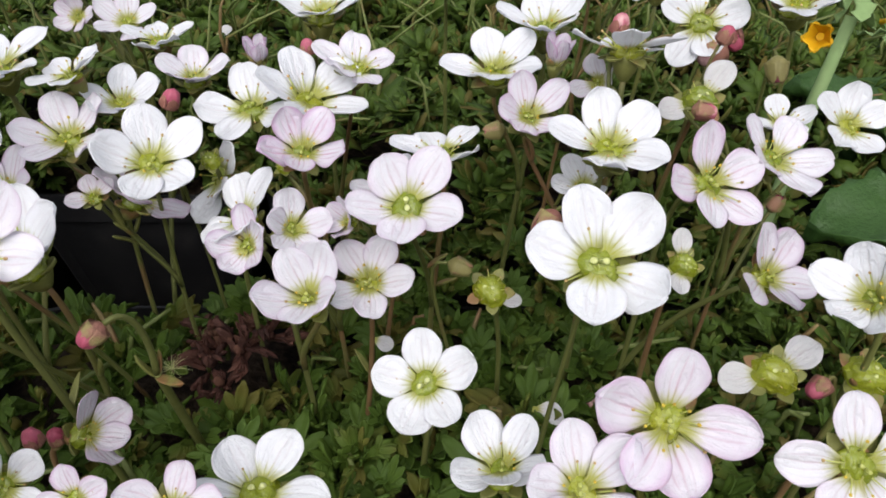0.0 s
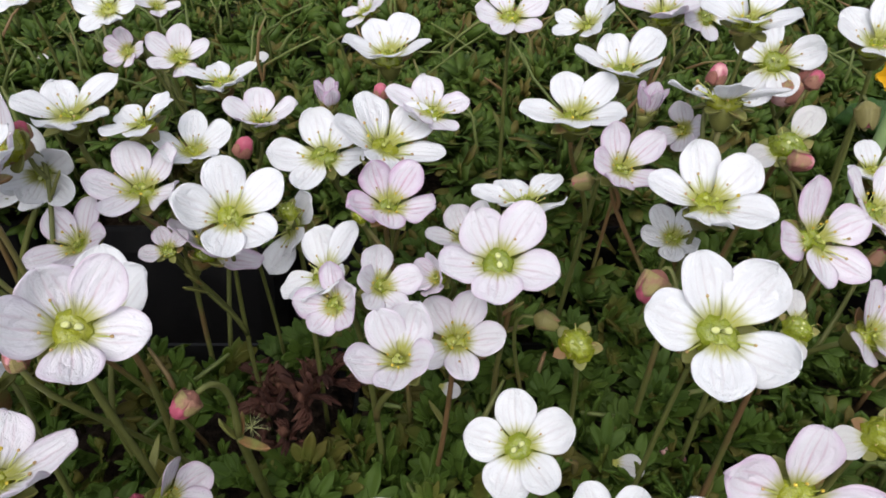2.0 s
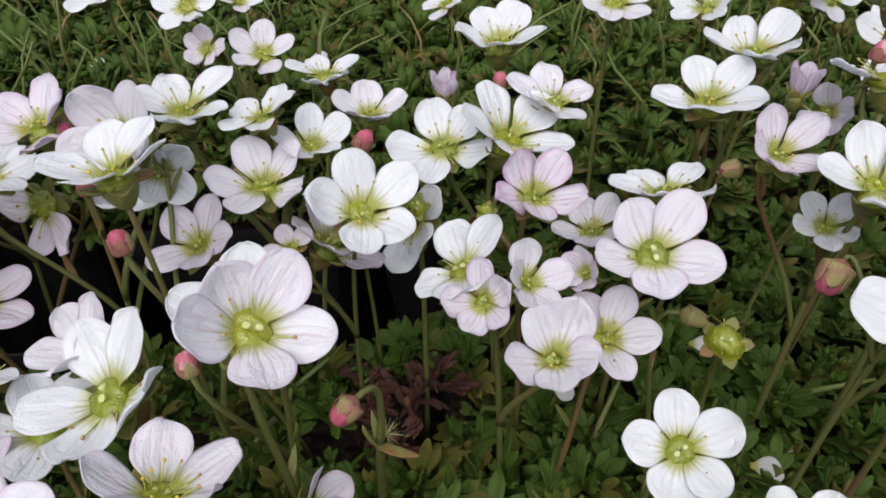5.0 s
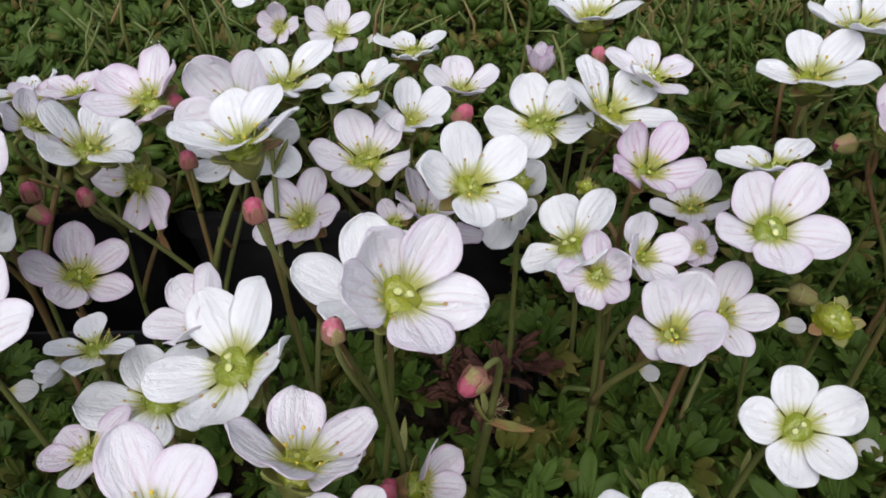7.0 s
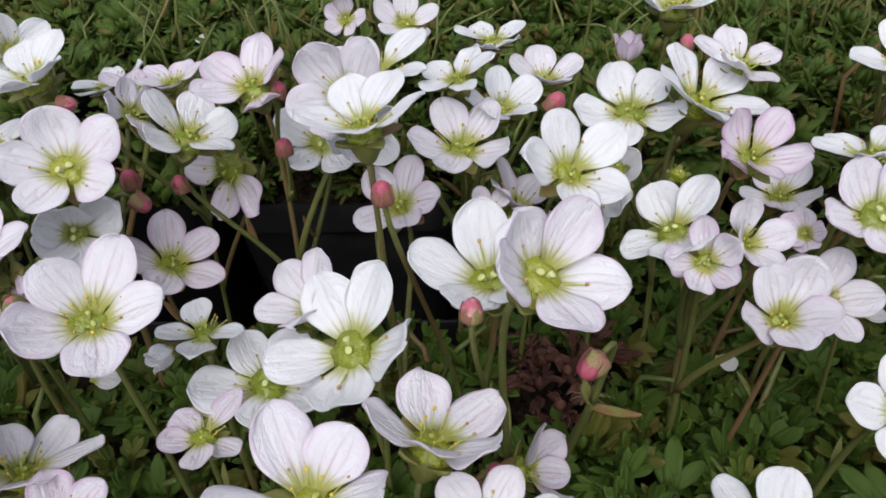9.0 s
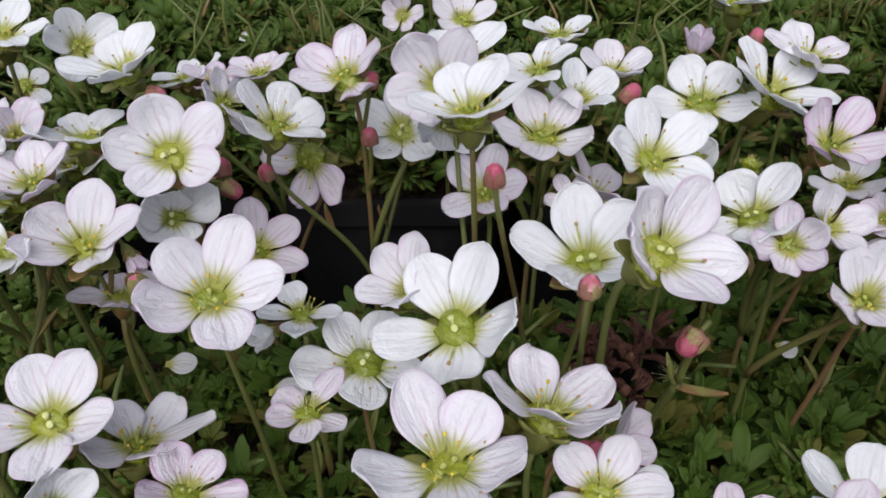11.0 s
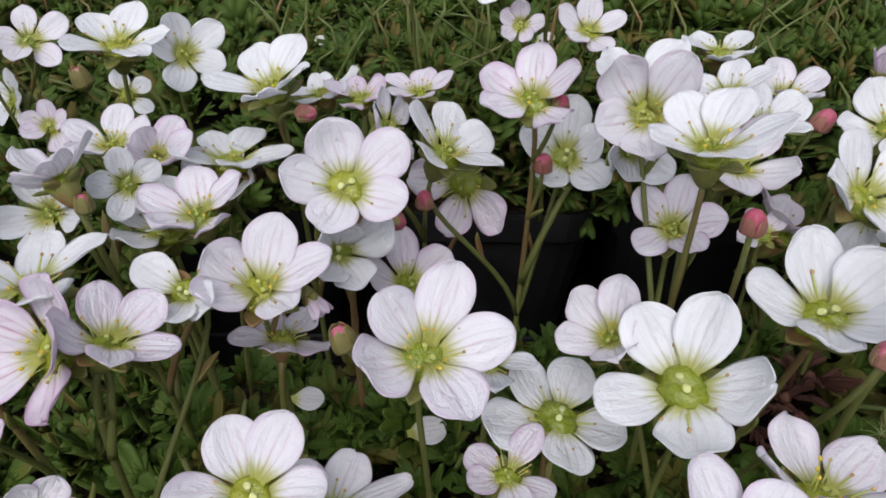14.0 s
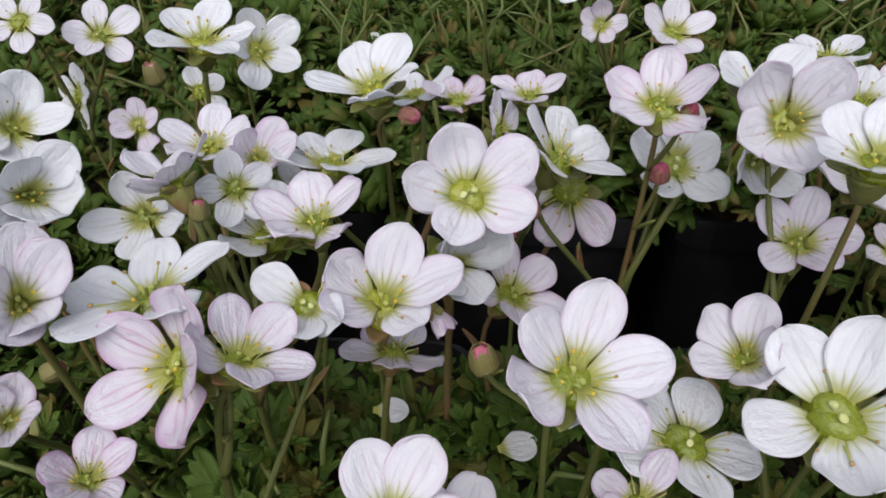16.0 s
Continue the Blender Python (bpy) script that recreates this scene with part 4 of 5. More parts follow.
flower(-0.2239, 0.1317, 0.0728, 45.8, 53.2, 41.6, 0.01101, 39.1, 0, 0, (6.2, 5.0, -8.7, 5.4, -7.9), (-0.7, -0.9, -1.0, 0.0, 10.2), (1.05, 1.07, 0.99, 0.98, 0.94))
stalk = flower(-0.2429, 0.1736, 0.0778, 42.0, 11.1, 59.8, 0.00775, 5.7, 0.3, 0, (1.1, -1.3, -0.2, -0.2, 0.6), (0.1, -4.1, -1.8, -1.1, -1.1), (0.97, 1.05, 1.02, 0.94, 0.99))
flower(-0.2312, 0.1844, 0.0703, 33.9, 24.9, 92.4, 0.00982, 14.9, 0.3, 0, (-5.3, -2.4, -1.5, 6.9, 2.4), (1.2, -2.1, -6.6, 7.8, -4.0), (1.03, 1.13, 1.06, 0.93, 0.87), stalk)
flower(-0.2433, 0.1877, 0.0527, 69.5, -35.0, 94.5, 0.00911, 12.4, 0.1, 0, (-0.3, -5.3, -0.0, -0.1, 5.7), (0.7, 2.1, -5.8, -0.2, -1.7), (0.98, 0.99, 1.05, 1.00, 0.97), stalk)

flower(-0.1700, 0.1070, 0.0680, 8.0, -10.0, 176.0, 0.01000, 38.0, 0, 1, (0.0, 4.0, -3.0, 2.0, 0.0), (0.0, -6.0, 2.0, 4.0, -3.0), (1.00, 0.96, 1.02, 1.00, 0.98))
flower(-0.1745, 0.1085, 0.0765, 62.0, 25.0, 95.0, 0.00650, 24.0, 0, 0, (0.0, 3.0, -3.0, 2.0, 0.0), (-4.0, 3.0, 2.0, -2.0, 0.0), (1.00, 1.03, 1.00, 0.97, 1.00))
flower(-0.1660, 0.1220, 0.0660, 14.0, -20.0, 150.0, 0.00950, 34.0, 0, 0, (0.0, -3.0, 2.0, 0.0, 4.0), (2.0, 0.0, -3.0, 4.0, 0.0), (1.02, 0.97, 1.00, 1.03, 0.98))
flower(-0.1165, 0.0895, 0.0560, 7.0, 175.0, 20.0, 0.0082, 14.0, 0, 0, (4.0, -3.0, 0.0, 0.0, 6.0), (2.0, -4.0, 0.0, 0.0, 3.0), (0.95, 1.00, None, 0.94, 1.02))


# ---- buds, half-open flowers, spent flowers and fallen petals ----
def wrapped_bud():
    """Folded petals that wind round one another into a blunt tip; one bud length is 1."""
    def bulge(a, z):
        return 1 + (0.24 * abs(math.cos(2.5 * a + 2.6 * z)) - 0.12) * min(1.0, max(0.0, 2.4 * z - 0.7))

    prof = [(0.14, 0.08), (0.28, 0.2), (0.37, 0.42), (0.36, 0.62), (0.29, 0.80), (0.18, 0.93), (0.08, 0.97), (0.02, 0.96)]
    v, f = lathe(prof, 30, bulge)
    return mesh_of("folded_petals", v, f, BUD)


def bud_cup(material):
    v, f = lathe([(0.08, -0.06), (0.19, 0.0), (0.34, 0.14), (0.40, 0.30), (0.37, 0.33)], 15, lambda a, z: 1 + 0.04 * math.cos(5 * a))
    return mesh_of("calyx", v, f, material)


def bud_sepal(material):
    def place(u, v):
        w = 2 * v - 1
        half = 0.245 * (1 - 0.40 * u ** 1.6) * (1 - max(0, u - 0.75) ** 1.5 * 7.0)
        r = 0.425 - 0.19 * max(0.0, u - 0.40) ** 1.5
        return r - 1.0 * half * half * w * w, half * w, 0.12 + 0.60 * u

    v, f, uv = sheet(7, 5, lambda u, v: place(u, 1 - v), 0.03)
    return mesh_of("sepal", v, f, material, uv)


BUD_CORE = wrapped_bud()
BUD_COATS = [(bud_cup(m), bud_sepal(m)) for m in (BUD_GREEN, BUD_SEPAL)]


def upright(x, y, z, ax, ay, az):
    """The pose at a place whose z runs along the way given."""
    turn = Vector((ax, ay, az)).to_track_quat("Z", "Y").to_matrix().to_4x4()
    return Matrix.Translation((x, y, z)) @ turn


def own_stem(ob, m, foot, way, rng, thick=0.00045, root=None, node=None):
    given, root = root, root_of(foot.x, foot.y, rng)
    near = [p for pts in STALKS.values() for p in pts[3:10] if foot.z - p.z > 0.007 and math.hypot(p.x - foot.x, p.y - foot.y) < 0.8 * (foot.z - p.z) and (p - foot).length < 0.022]
    if given:
        root = given
    elif near:
        root = min(near, key=lambda p: (p - foot).length)
    if node:
        node, root = Vector(node), Vector(root)
        me, pts = stem_mesh(node, (node - root).normalized(), root, thick * 1.9, rng)
        part("stem", me, ob, m.inverted())
        for turn, lift, grow in ((-35, 12, 1.35), (60, 62, 0.85), (195, 58, 1.0), (110, 35, 0.9)):
            part("bract", BRACTS[0], ob, m.inverted() @ Matrix.Translation(node) @ pose(0, 0, -0.0006, 0, -lift, turn) @ Matrix.Scale(grow, 4), "narrow green bract")
        me, pts = stem_mesh(foot, way, node, thick * 1.15, rng)
        part("pedicel", me, ob, m.inverted(), "hairy arching flower stalk")
        return
    me, pts = stem_mesh(foot, way, Vector(root), thick, rng)
    part("stem", me, ob, m.inverted())


def bud(x, y, z, ax, ay, az, length, pink, root=None, node=None):
    """A closed bud on a thin stalk that points along (ax, ay, az)."""
    count[0] += 1
    rng = random.Random(3000 + count[0])
    m = upright(x, y, z, ax, ay, az)
    look_of = "plump pink saxifrage bud in reddish sepals" if pink > 0.45 else "closed greenish-brown saxifrage bud with a pink tip"
    ob = thing("flower_bud", m, look_of, "bud", "saxifrage buds")
    grow = Matrix.Scale(length * 0.88, 4)
    cup_mesh, sepal_mesh = BUD_COATS[pink > 0.45]
    part("folded_petals", BUD_CORE, ob, grow if pink > 0.45 else grow @ Matrix.Diagonal((0.93, 0.93, 0.9, 1)), "folded pink petals")
    part("calyx", cup_mesh, ob, grow)
    for k in range(5):
        reach = 0.96 if pink > 0.75 else 1.14 if pink > 0.45 else 1.28
        part("sepal", sepal_mesh, ob, pose(0, 0, 0, 0, 0, 72 * k + rng.uniform(-6, 6)) @ pose(0, 0, 0, 0, rng.uniform(-4, 3) if pink > 0.45 else -7, 0) @ grow @ Matrix.Diagonal((1, 1.15, reach, 1)))
    way = Vector((ax, ay, az)).normalized()
    own_stem(ob, m, Vector((x, y, z)) - way * length * 0.04, way, rng, 0.00052 if root else 0.00045, root, node)
    return ob


def half_open_flower(x, y, z, ax, ay, az, length, tint):
    """A flower that is just opening: its petals stand up as a narrow cup."""
    count[0] += 1
    rng = random.Random(3000 + count[0])
    m = upright(x, y, z, ax, ay, az)
    shade = 3 if tint > 0.5 else 0
    ob = thing("half_open_flower", m, "%s saxifrage flower just opening from its calyx" % TINTS[shade], "flower", "opening flowers")
    size = length * 0.8
    grow = Matrix.Scale(size, 4)
    part("calyx", CALYX, ob, Matrix.Translation((0, 0, 0.45 * size)) @ grow)
    for k in range(5):
        turn = pose(0, 0, 0.40 * size, 0, 0, 72 * k + rng.uniform(-6, 6))
        part("petal", rng.choice(PETAL_SETS[shade]), ob, turn @ pose(0.16 * size, 0, 0, 0, -rng.uniform(68, 82), 0) @ grow @ Matrix.Diagonal((0.95, 0.8, 1, 1)))
        part("sepal", SEPAL_MESHES[0], ob, turn @ pose(0.2 * size, 0, 0, 0, -rng.uniform(66, 78), 36) @ grow)
    way = Vector((ax, ay, az)).normalized()
    own_stem(ob, m, Vector((x, y, z)) - way * size * 0.04, way, rng)


def spent_flower(x, y, z, radius, petals):
    """A flower that has dropped its petals: a swollen ovary ringed by spreading sepals."""
    count[0] += 1
    rng = random.Random(3000 + count[0])
    m = pose(x, y, z - 0.25 * radius, rng.uniform(18, 36), 0, rng.uniform(-25, 25))
    ob = thing("spent_flower", m, "spent saxifrage flower, swollen yellow-green ovary ringed by sepals", "seed head", "spent flowers")
    grow = Matrix.Scale(radius, 4)
    part("ovary", OVARIES[1][0], ob, grow @ Matrix.Diagonal((1.95, 1.95, 2.2, 1)))
    part("calyx", CALYX, ob, grow @ Matrix.Diagonal((1.9, 1.9, 1.2, 1)))
    start = rng.uniform(0, 72)
    for k in range(5):
        part("sepal", rng.choice(SEPAL_MESHES), ob, pose(0, 0, 0, 0, 0, start + 72 * k) @ pose(0.42 * radius, 0, 0, 0, -rng.uniform(-5, 30), 0) @ grow @ Matrix.Diagonal((1.25, 1.5, 1, 1)))
    for k in (0, 1):
        part("style", STYLES[1], ob, pose(0, 0, 0, 0, 0, start + 180 * k) @ pose(0.10 * radius, 0, 0.34 * radius, 0, 10, 0) @ grow @ Matrix.Scale(1.3, 4))
    for k in range(7):
        part("stamen", rng.choice(STAMENS_OLD), ob, pose(0, 0, 0.05 * radius, 0, 0, start + 51 * k) @ pose(0.30 * radius, 0, 0.1 * radius, 0, -rng.uniform(45, 75), 0) @ grow)
    for k in range(2 * petals):
        part("petal", PETAL_SETS[4][k], ob, pose(0, 0, 0, 0, 0, start + 36 + 150 * k) @ pose(0.3 * radius, 0, 0, 0, -rng.uniform(5, 35), 0) @ grow @ Matrix.Scale(1.25, 4), "last faded white petal")
    way = m.to_3x3() @ Vector((0, 0, 1))
    own_stem(ob, m, m @ Vector((0, 0, -0.55 * radius)), way, rng, 0.0006)


def fallen_petal(x, y, z, turn, length):
    rng = random.Random(int(x * 1e5))
    ob = new("fallen_petal", PETAL_SETS[4][int(turn) % 7])
    ob.matrix_basis = pose(x - length * 0.5, y, z, rng.uniform(10, 40), rng.uniform(-15, 15), turn % 60 - 30) @ Matrix.Scale(length, 4)
    tagged(ob, "faded white petal lying on the green leaves", "petal", "fallen petals")


def seed_tuft(x, y, z):
    """A windblown seed: a speck with a crown of fine white hairs."""
    rng = random.Random(77)
    ob = thing("seed_tuft", pose(x, y, z), "windblown seed with fine white hairs caught on leaves", "seed")
    v, f = lathe([(0.00005, -0.0011), (0.00022, -0.0006), (0.00018, 0.0), (0.00005, 0.0003)], 6)
    part("seed", mesh_of("seed", v, f, DEAD), ob)
    pieces = []
    for k in range(46):
        a, e = rng.uniform(0, 6.283), rng.uniform(-0.2, 1.2)
        way = Vector((math.cos(a) * math.cos(e), math.sin(a) * math.cos(e), math.sin(e)))
        pieces.append(tube([Vector((0, 0, 0.0002)), way * 0.0018 + Vector((0, 0, 0.0003)), way * rng.uniform(0.003, 0.0042)], [0.00003, 0.000025, 0.00001], 3, False))
    part("hairs", mesh_of("hairs", *joined(pieces), STYLE), ob, None, "crown of fine white hairs")




bud(-0.0540, 0.0772, 0.0640, -0.62, -0.50, -0.42, 0.0054, 1, (-0.0535, 0.098, -0.004), (-0.0520, 0.0840, 0.0450))
bud(-0.0684, 0.0700, 0.0430, -0.00, -0.04, 1.00, 0.0045, 1)
bud(0.0124, 0.1158, 0.0787, -0.98, -0.10, -0.17, 0.0050, .3)
bud(-0.0846, 0.0866, 0.0839, -0.07, -0.04, 1.00, 0.0042, .6, (-0.072, 0.114, -0.004))
bud(-0.1066, 0.1210, 0.0716, 0.01, -0.04, 1.00, 0.0044, .7)
bud(-0.1345, 0.1155, 0.0682, 0.01, -0.04, 1.00, 0.0047, .6)
bud(-0.1341, 0.1132, 0.0678, 0.84, -0.33, -0.43, 0.0047, .5)
bud(-0.1276, 0.1200, 0.0645, 0.01, -0.04, 1.00, 0.0043, .5)
bud(-0.0730, 0.0710, 0.0767, 0.01, -0.04, 1.00, 0.0041, .6, (-0.066, 0.102, -0.004))
bud(-0.1360, 0.0792, 0.0699, -0.24, -0.04, 0.97, 0.0051, .25)
bud(-0.1764, 0.0982, 0.0781, 0.13, -0.04, 0.99, 0.0041, .3)
bud(-0.2143, 0.1738, 0.0626, -0.19, -0.04, 0.98, 0.0073, .3)
bud(-0.2151, 0.1026, 0.0388, 0.86, -0.04, 0.50, 0.0057, .3)
bud(-0.1512, 0.1292, 0.0790, 1.00, -0.02, -0.08, 0.0045, .7)
bud(-0.0565, 0.1298, 0.0757, 0.47, -0.04, 0.88, 0.0052, .8)
bud(-0.0284, 0.1419, 0.0825, 0.01, -0.04, 1.00, 0.0042, .9)
bud(0.0321, 0.1202, 0.0960, 0.16, -0.04, 0.99, 0.0045, .9)
bud(0.0690, 0.1568, 0.0798, -0.85, -0.31, -0.43, 0.0084, .5)
bud(0.0704, 0.1591, 0.0828, 0.35, -0.58, -0.73, 0.0063, .8)
bud(0.0690, 0.1313, 0.0873, 0.00, -0.62, -0.79, 0.0065, .2)
bud(0.0616, 0.1021, 0.0695, 0.27, -0.04, 0.96, 0.0044, .2)
bud(0.0189, 0.0910, 0.0766, -0.54, -0.50, -0.68, 0.0066, .5)
bud(0.0020, 0.1020, 0.0566, 0.94, -0.23, -0.26, 0.0056, .3)
bud(0.0660, 0.0751, 0.0531, -0.77, -0.38, -0.52, 0.0050, .9)
bud(0.0382, 0.1071, 0.0065, -0.00, -0.04, 1.00, 0.0036, 1)
bud(-0.1054, 0.1186, 0.0844, 0.23, -0.04, 0.97, 0.0038, .5)
bud(-0.0913, 0.1187, 0.0851, 0.01, -0.04, 1.00, 0.0042, .6)
bud(-0.0686, 0.0750, 0.0368, 0.01, -0.04, 1.00, 0.0042, .9)
bud(0.0428, 0.1060, 0.0047, 0.01, -0.04, 1.00, 0.0032, 1)
bud(0.0579, 0.1344, 0.0889, 0.35, -0.04, 0.93, 0.0047, .7)
bud(0.0480, 0.1160, 0.0832, 0.90, -0.30, -0.05, 0.0052, 0.5)
half_open_flower(-0.0398, 0.1432, 0.0775, 0.01, -0.04, 1.00, 0.0077, .9)
half_open_flower(0.0217, 0.1226, 0.0864, 0.09, -0.04, 1.00, 0.0077, .9)
half_open_flower(-0.1200, 0.0890, 0.0545, -0.60, -0.78, 0.12, 0.0062, .05)
half_open_flower(-0.1443, 0.0918, 0.0698, 0.58, -0.49, -0.65, 0.0051, .8)
spent_flower(0.0537, 0.1269, 0.0810, 0.0066, 1)
spent_flower(0.0391, 0.0831, 0.0728, 0.0040, 1)
spent_flower(0.0573, 0.0765, 0.0545, 0.0066, 1)
spent_flower(0.0731, 0.0761, 0.0546, 0.0066, 0)
spent_flower(0.0101, 0.0993, 0.0533, 0.0060, 0)
spent_flower(-0.0456, 0.1173, 0.0712, 0.0036, 0)
spent_flower(-0.0321, 0.1211, 0.0672, 0.0029, 0)
fallen_petal(0.0244, 0.0940, 0.0220, 84.0, 0.0072)
fallen_petal(-0.1535, 0.1118, 0.0200, 270.0, 0.0076)
fallen_petal(-0.1272, 0.1032, 0.0200, 230.0, 0.0085)
fallen_petal(-0.0873, 0.2830, 0.0340, 305.0, 0.0094)
fallen_petal(-0.0129, 0.1174, 0.0200, 75.0, 0.0054)
fallen_petal(-0.0433, 0.3271, 0.0300, 220.0, 0.0096)
fallen_petal(0.0178, 0.1206, 0.0300, 80.0, 0.0058)
fallen_petal(-0.1764, 0.2814, 0.0350, 120.0, 0.0079)
seed_tuft(-0.0512, 0.0882, 0.0414)


# ---- a yellow primula behind the pots ----
def primula():
    ob = thing("primula", pose(-0.003, 0, 0), "yellow primula with mealy pale green calyces, broad green leaves", "plant")
    v, f = tube([(0.103, 0.166, -0.004), (0.1045, 0.166, 0.030), (0.106, 0.168, 0.060), (0.110, 0.172, 0.082)], [0.0021, 0.0019, 0.0018, 0.0016], 10)
    part("stem", mesh_of("stem", v, f, MEAL), ob, None, "thick pale green mealy stem")

    def lobe(u, w):
        s = 2 * w - 1
        half = 0.16 + 0.42 * u * (1.55 - u)
        return 0.25 + 0.75 * u - 0.10 * math.exp(-(s / 0.25) ** 2) * max(0, u - 0.7) * 3, half * s, 0.22 * u - 0.30 * u * u * 0.3 + 0.05 * s * s

    v, f, uv = sheet(8, 7, lobe, 0.04)
    lobe_mesh = mesh_of("petal", v, f, YELLOW, uv)
    throat = mesh_of("throat", *lathe([(0.10, -0.9), (0.13, -0.3), (0.28, 0.0), (0.30, 0.03), (0.16, -0.05)], 12), YELLOW)

    def frill(u, w):
        a = radians(-62 + 124 * w)
        r = 0.35 + 0.65 * u
        return r * math.cos(a), r * math.sin(a), 0.30 * u + 0.16 * u * math.sin(9 * a) * u

    v, f, uv = sheet(7, 13, frill, 0.05)
    frill_mesh = mesh_of("calyx_lobe", v, f, MEAL, uv)
    for x, y, z, tilt, heading, size in ((0.0985, 0.163, 0.080, 75, -38, 0.0066), (0.123, 0.170, 0.082, 70, 40, 0.0066)):
        flower_head = part("corolla", throat, ob, pose(x, y, z, tilt, 0, heading) @ Matrix.Scale(size, 4), "bright yellow cupped corolla")
        for k in range(5):
            part("petal", lobe_mesh, flower_head, pose(0, 0, 0, 0, 0, 72 * k + 20) @ pose(0, 0, 0, 0, -56, 0))
    rng = random.Random(8)
    for x, y, z, size in ((0.106, 0.169, 0.086, 0.0058), (0.113, 0.172, 0.090, 0.0062), (0.116, 0.168, 0.080, 0.0055), (0.109, 0.174, 0.093, 0.0058), (0.121, 0.174, 0.092, 0.0060)):
        for k in range(3):
            part("calyx_lobe", frill_mesh, ob, pose(x, y, z, rng.uniform(20, 80), rng.uniform(-20, 20), 120 * k + rng.uniform(-20, 20)) @ Matrix.Scale(size, 4), "ruffled mealy calyx")

    def broad(u, w):
        s = 2 * w - 1
        half = 0.36 * math.sin(math.pi * min(1.0, 0.06 + 0.94 * u)) ** 0.7 * (1 + 0.07 * math.sin(46 * u) * abs(s))
        return u, half * s, 0.28 * u - 0.42 * u * u + 0.14 * s * s * (0.4 + u) * 0.6 + (0.022 * math.sin(26 * u - 7 * abs(s)) + 0.012 * math.sin(41 * u + 9 * s)) * (1 - u * 0.4) * min(1.0, 3 * abs(s) + 0.2)

    v, f, uv = sheet(26, 13, broad, 0.012)
    leaf = mesh_of("leaf", v, f, BROAD, uv)
    for x, y, z, turn, lift, size in ((0.147, 0.133, 0.040, 176, -4, 0.050), (0.170, 0.200, 0.020, 165, -32, 0.055), (0.150, 0.190, 0.010, 60, -30, 0.060), (0.150, 0.150, 0.010, 300, -25, 0.050)):
        part("leaf", leaf, ob, pose(x, y, z, 0, 0, turn) @ pose(0, 0, 0, 0, lift, 0) @ Matrix.Scale(size, 4), "broad crinkled green leaf")


primula()


# ---- ground, pots and cushions of leaves ----
ground = new("ground", mesh_of("ground", [(-90, -90, -0.105), (90, -90, -0.105), (90, 90, -0.105), (-90, 90, -0.105)], [(0, 1, 2, 3)], SOIL))
tagged(ground, "dark damp soil of the nursery bed", "ground", kind="structure")


def pot_meshes(w, h):
    """A square, tapering nursery pot with a rolled rim, as an open shell."""
    def loop(half, z, r=0.012):
        pts = []
        for cx, cy, a0 in ((1, 1, 0), (-1, 1, 90), (-1, -1, 180), (1, -1, 270)):
            for k in range(4):
                a = radians(a0 + 30 * k)
                pts.append((cx * (half - r) + r * math.cos(a), cy * (half - r) + r * math.sin(a), z))
        return pts

    half = w / 2
    rows = [loop(half * 0.74, -h), loop(half * 0.955, -0.012), loop(half * 0.985, -0.012), loop(half * 0.99, -0.002), loop(half * 0.985, 0.0), loop(half * 0.96, 0.0), loop(half * 0.95, -0.003), loop(half * 0.93, -0.014), loop(half * 0.72, -h + 0.003)]
    verts = [p for row in rows for p in row]
    n, faces = 16, []
    for i in range(len(rows) - 1):
        for k in range(n):
            faces.append((i * n + k, i * n + (k + 1) % n, (i + 1) * n + (k + 1) % n, (i + 1) * n + k))
    faces += [tuple(range(n - 1, -1, -1)), tuple(range((len(rows) - 1) * n, len(rows) * n))]
    shell = mesh_of("shell", verts, faces, PLASTIC, smooth=False)
    fill = [p for row in (loop(half * 0.90, -0.030), loop(half * 0.92, -0.010), loop(half * 0.6, -0.004), loop(half * 0.2, -0.002, 0.004)) for p in row]
    faces = [(i * n + k, i * n + (k + 1) % n, (i + 1) * n + (k + 1) % n, (i + 1) * n + k) for i in range(3) for k in range(n)]
    faces.append(tuple(range(3 * n, 4 * n)))
    return shell, mesh_of("potting_soil", fill, faces, SOIL)


SHELL, FILL = pot_meshes(0.092, 0.098)
for y in (0.020, 0.115, 0.258, 0.353, 0.448):
    for k in range(-5, 4):
        x = 0.0955 * k + (0.012 if y < 0.2 else -0.020)
        pot = thing("nursery_pot", pose(x, y, -0.009 if y < 0.2 else -0.002, 0, 0, 0), "square black plastic nursery pot full of saxifrage", "pot", "nursery pots")
        part("shell", SHELL, pot)
        part("potting_soil", FILL, pot, None, "dark crumbly potting soil")


FINGERS = {5: ((-50, 0.40), (-25, 0.52), (0, 0.60), (25, 0.52), (50, 0.40)), 3: ((-33, 0.50), (0, 0.62), (33, 0.50)), 2: ((-20, 0.56), (20, 0.56)), 1: ((0, 0.60),)}


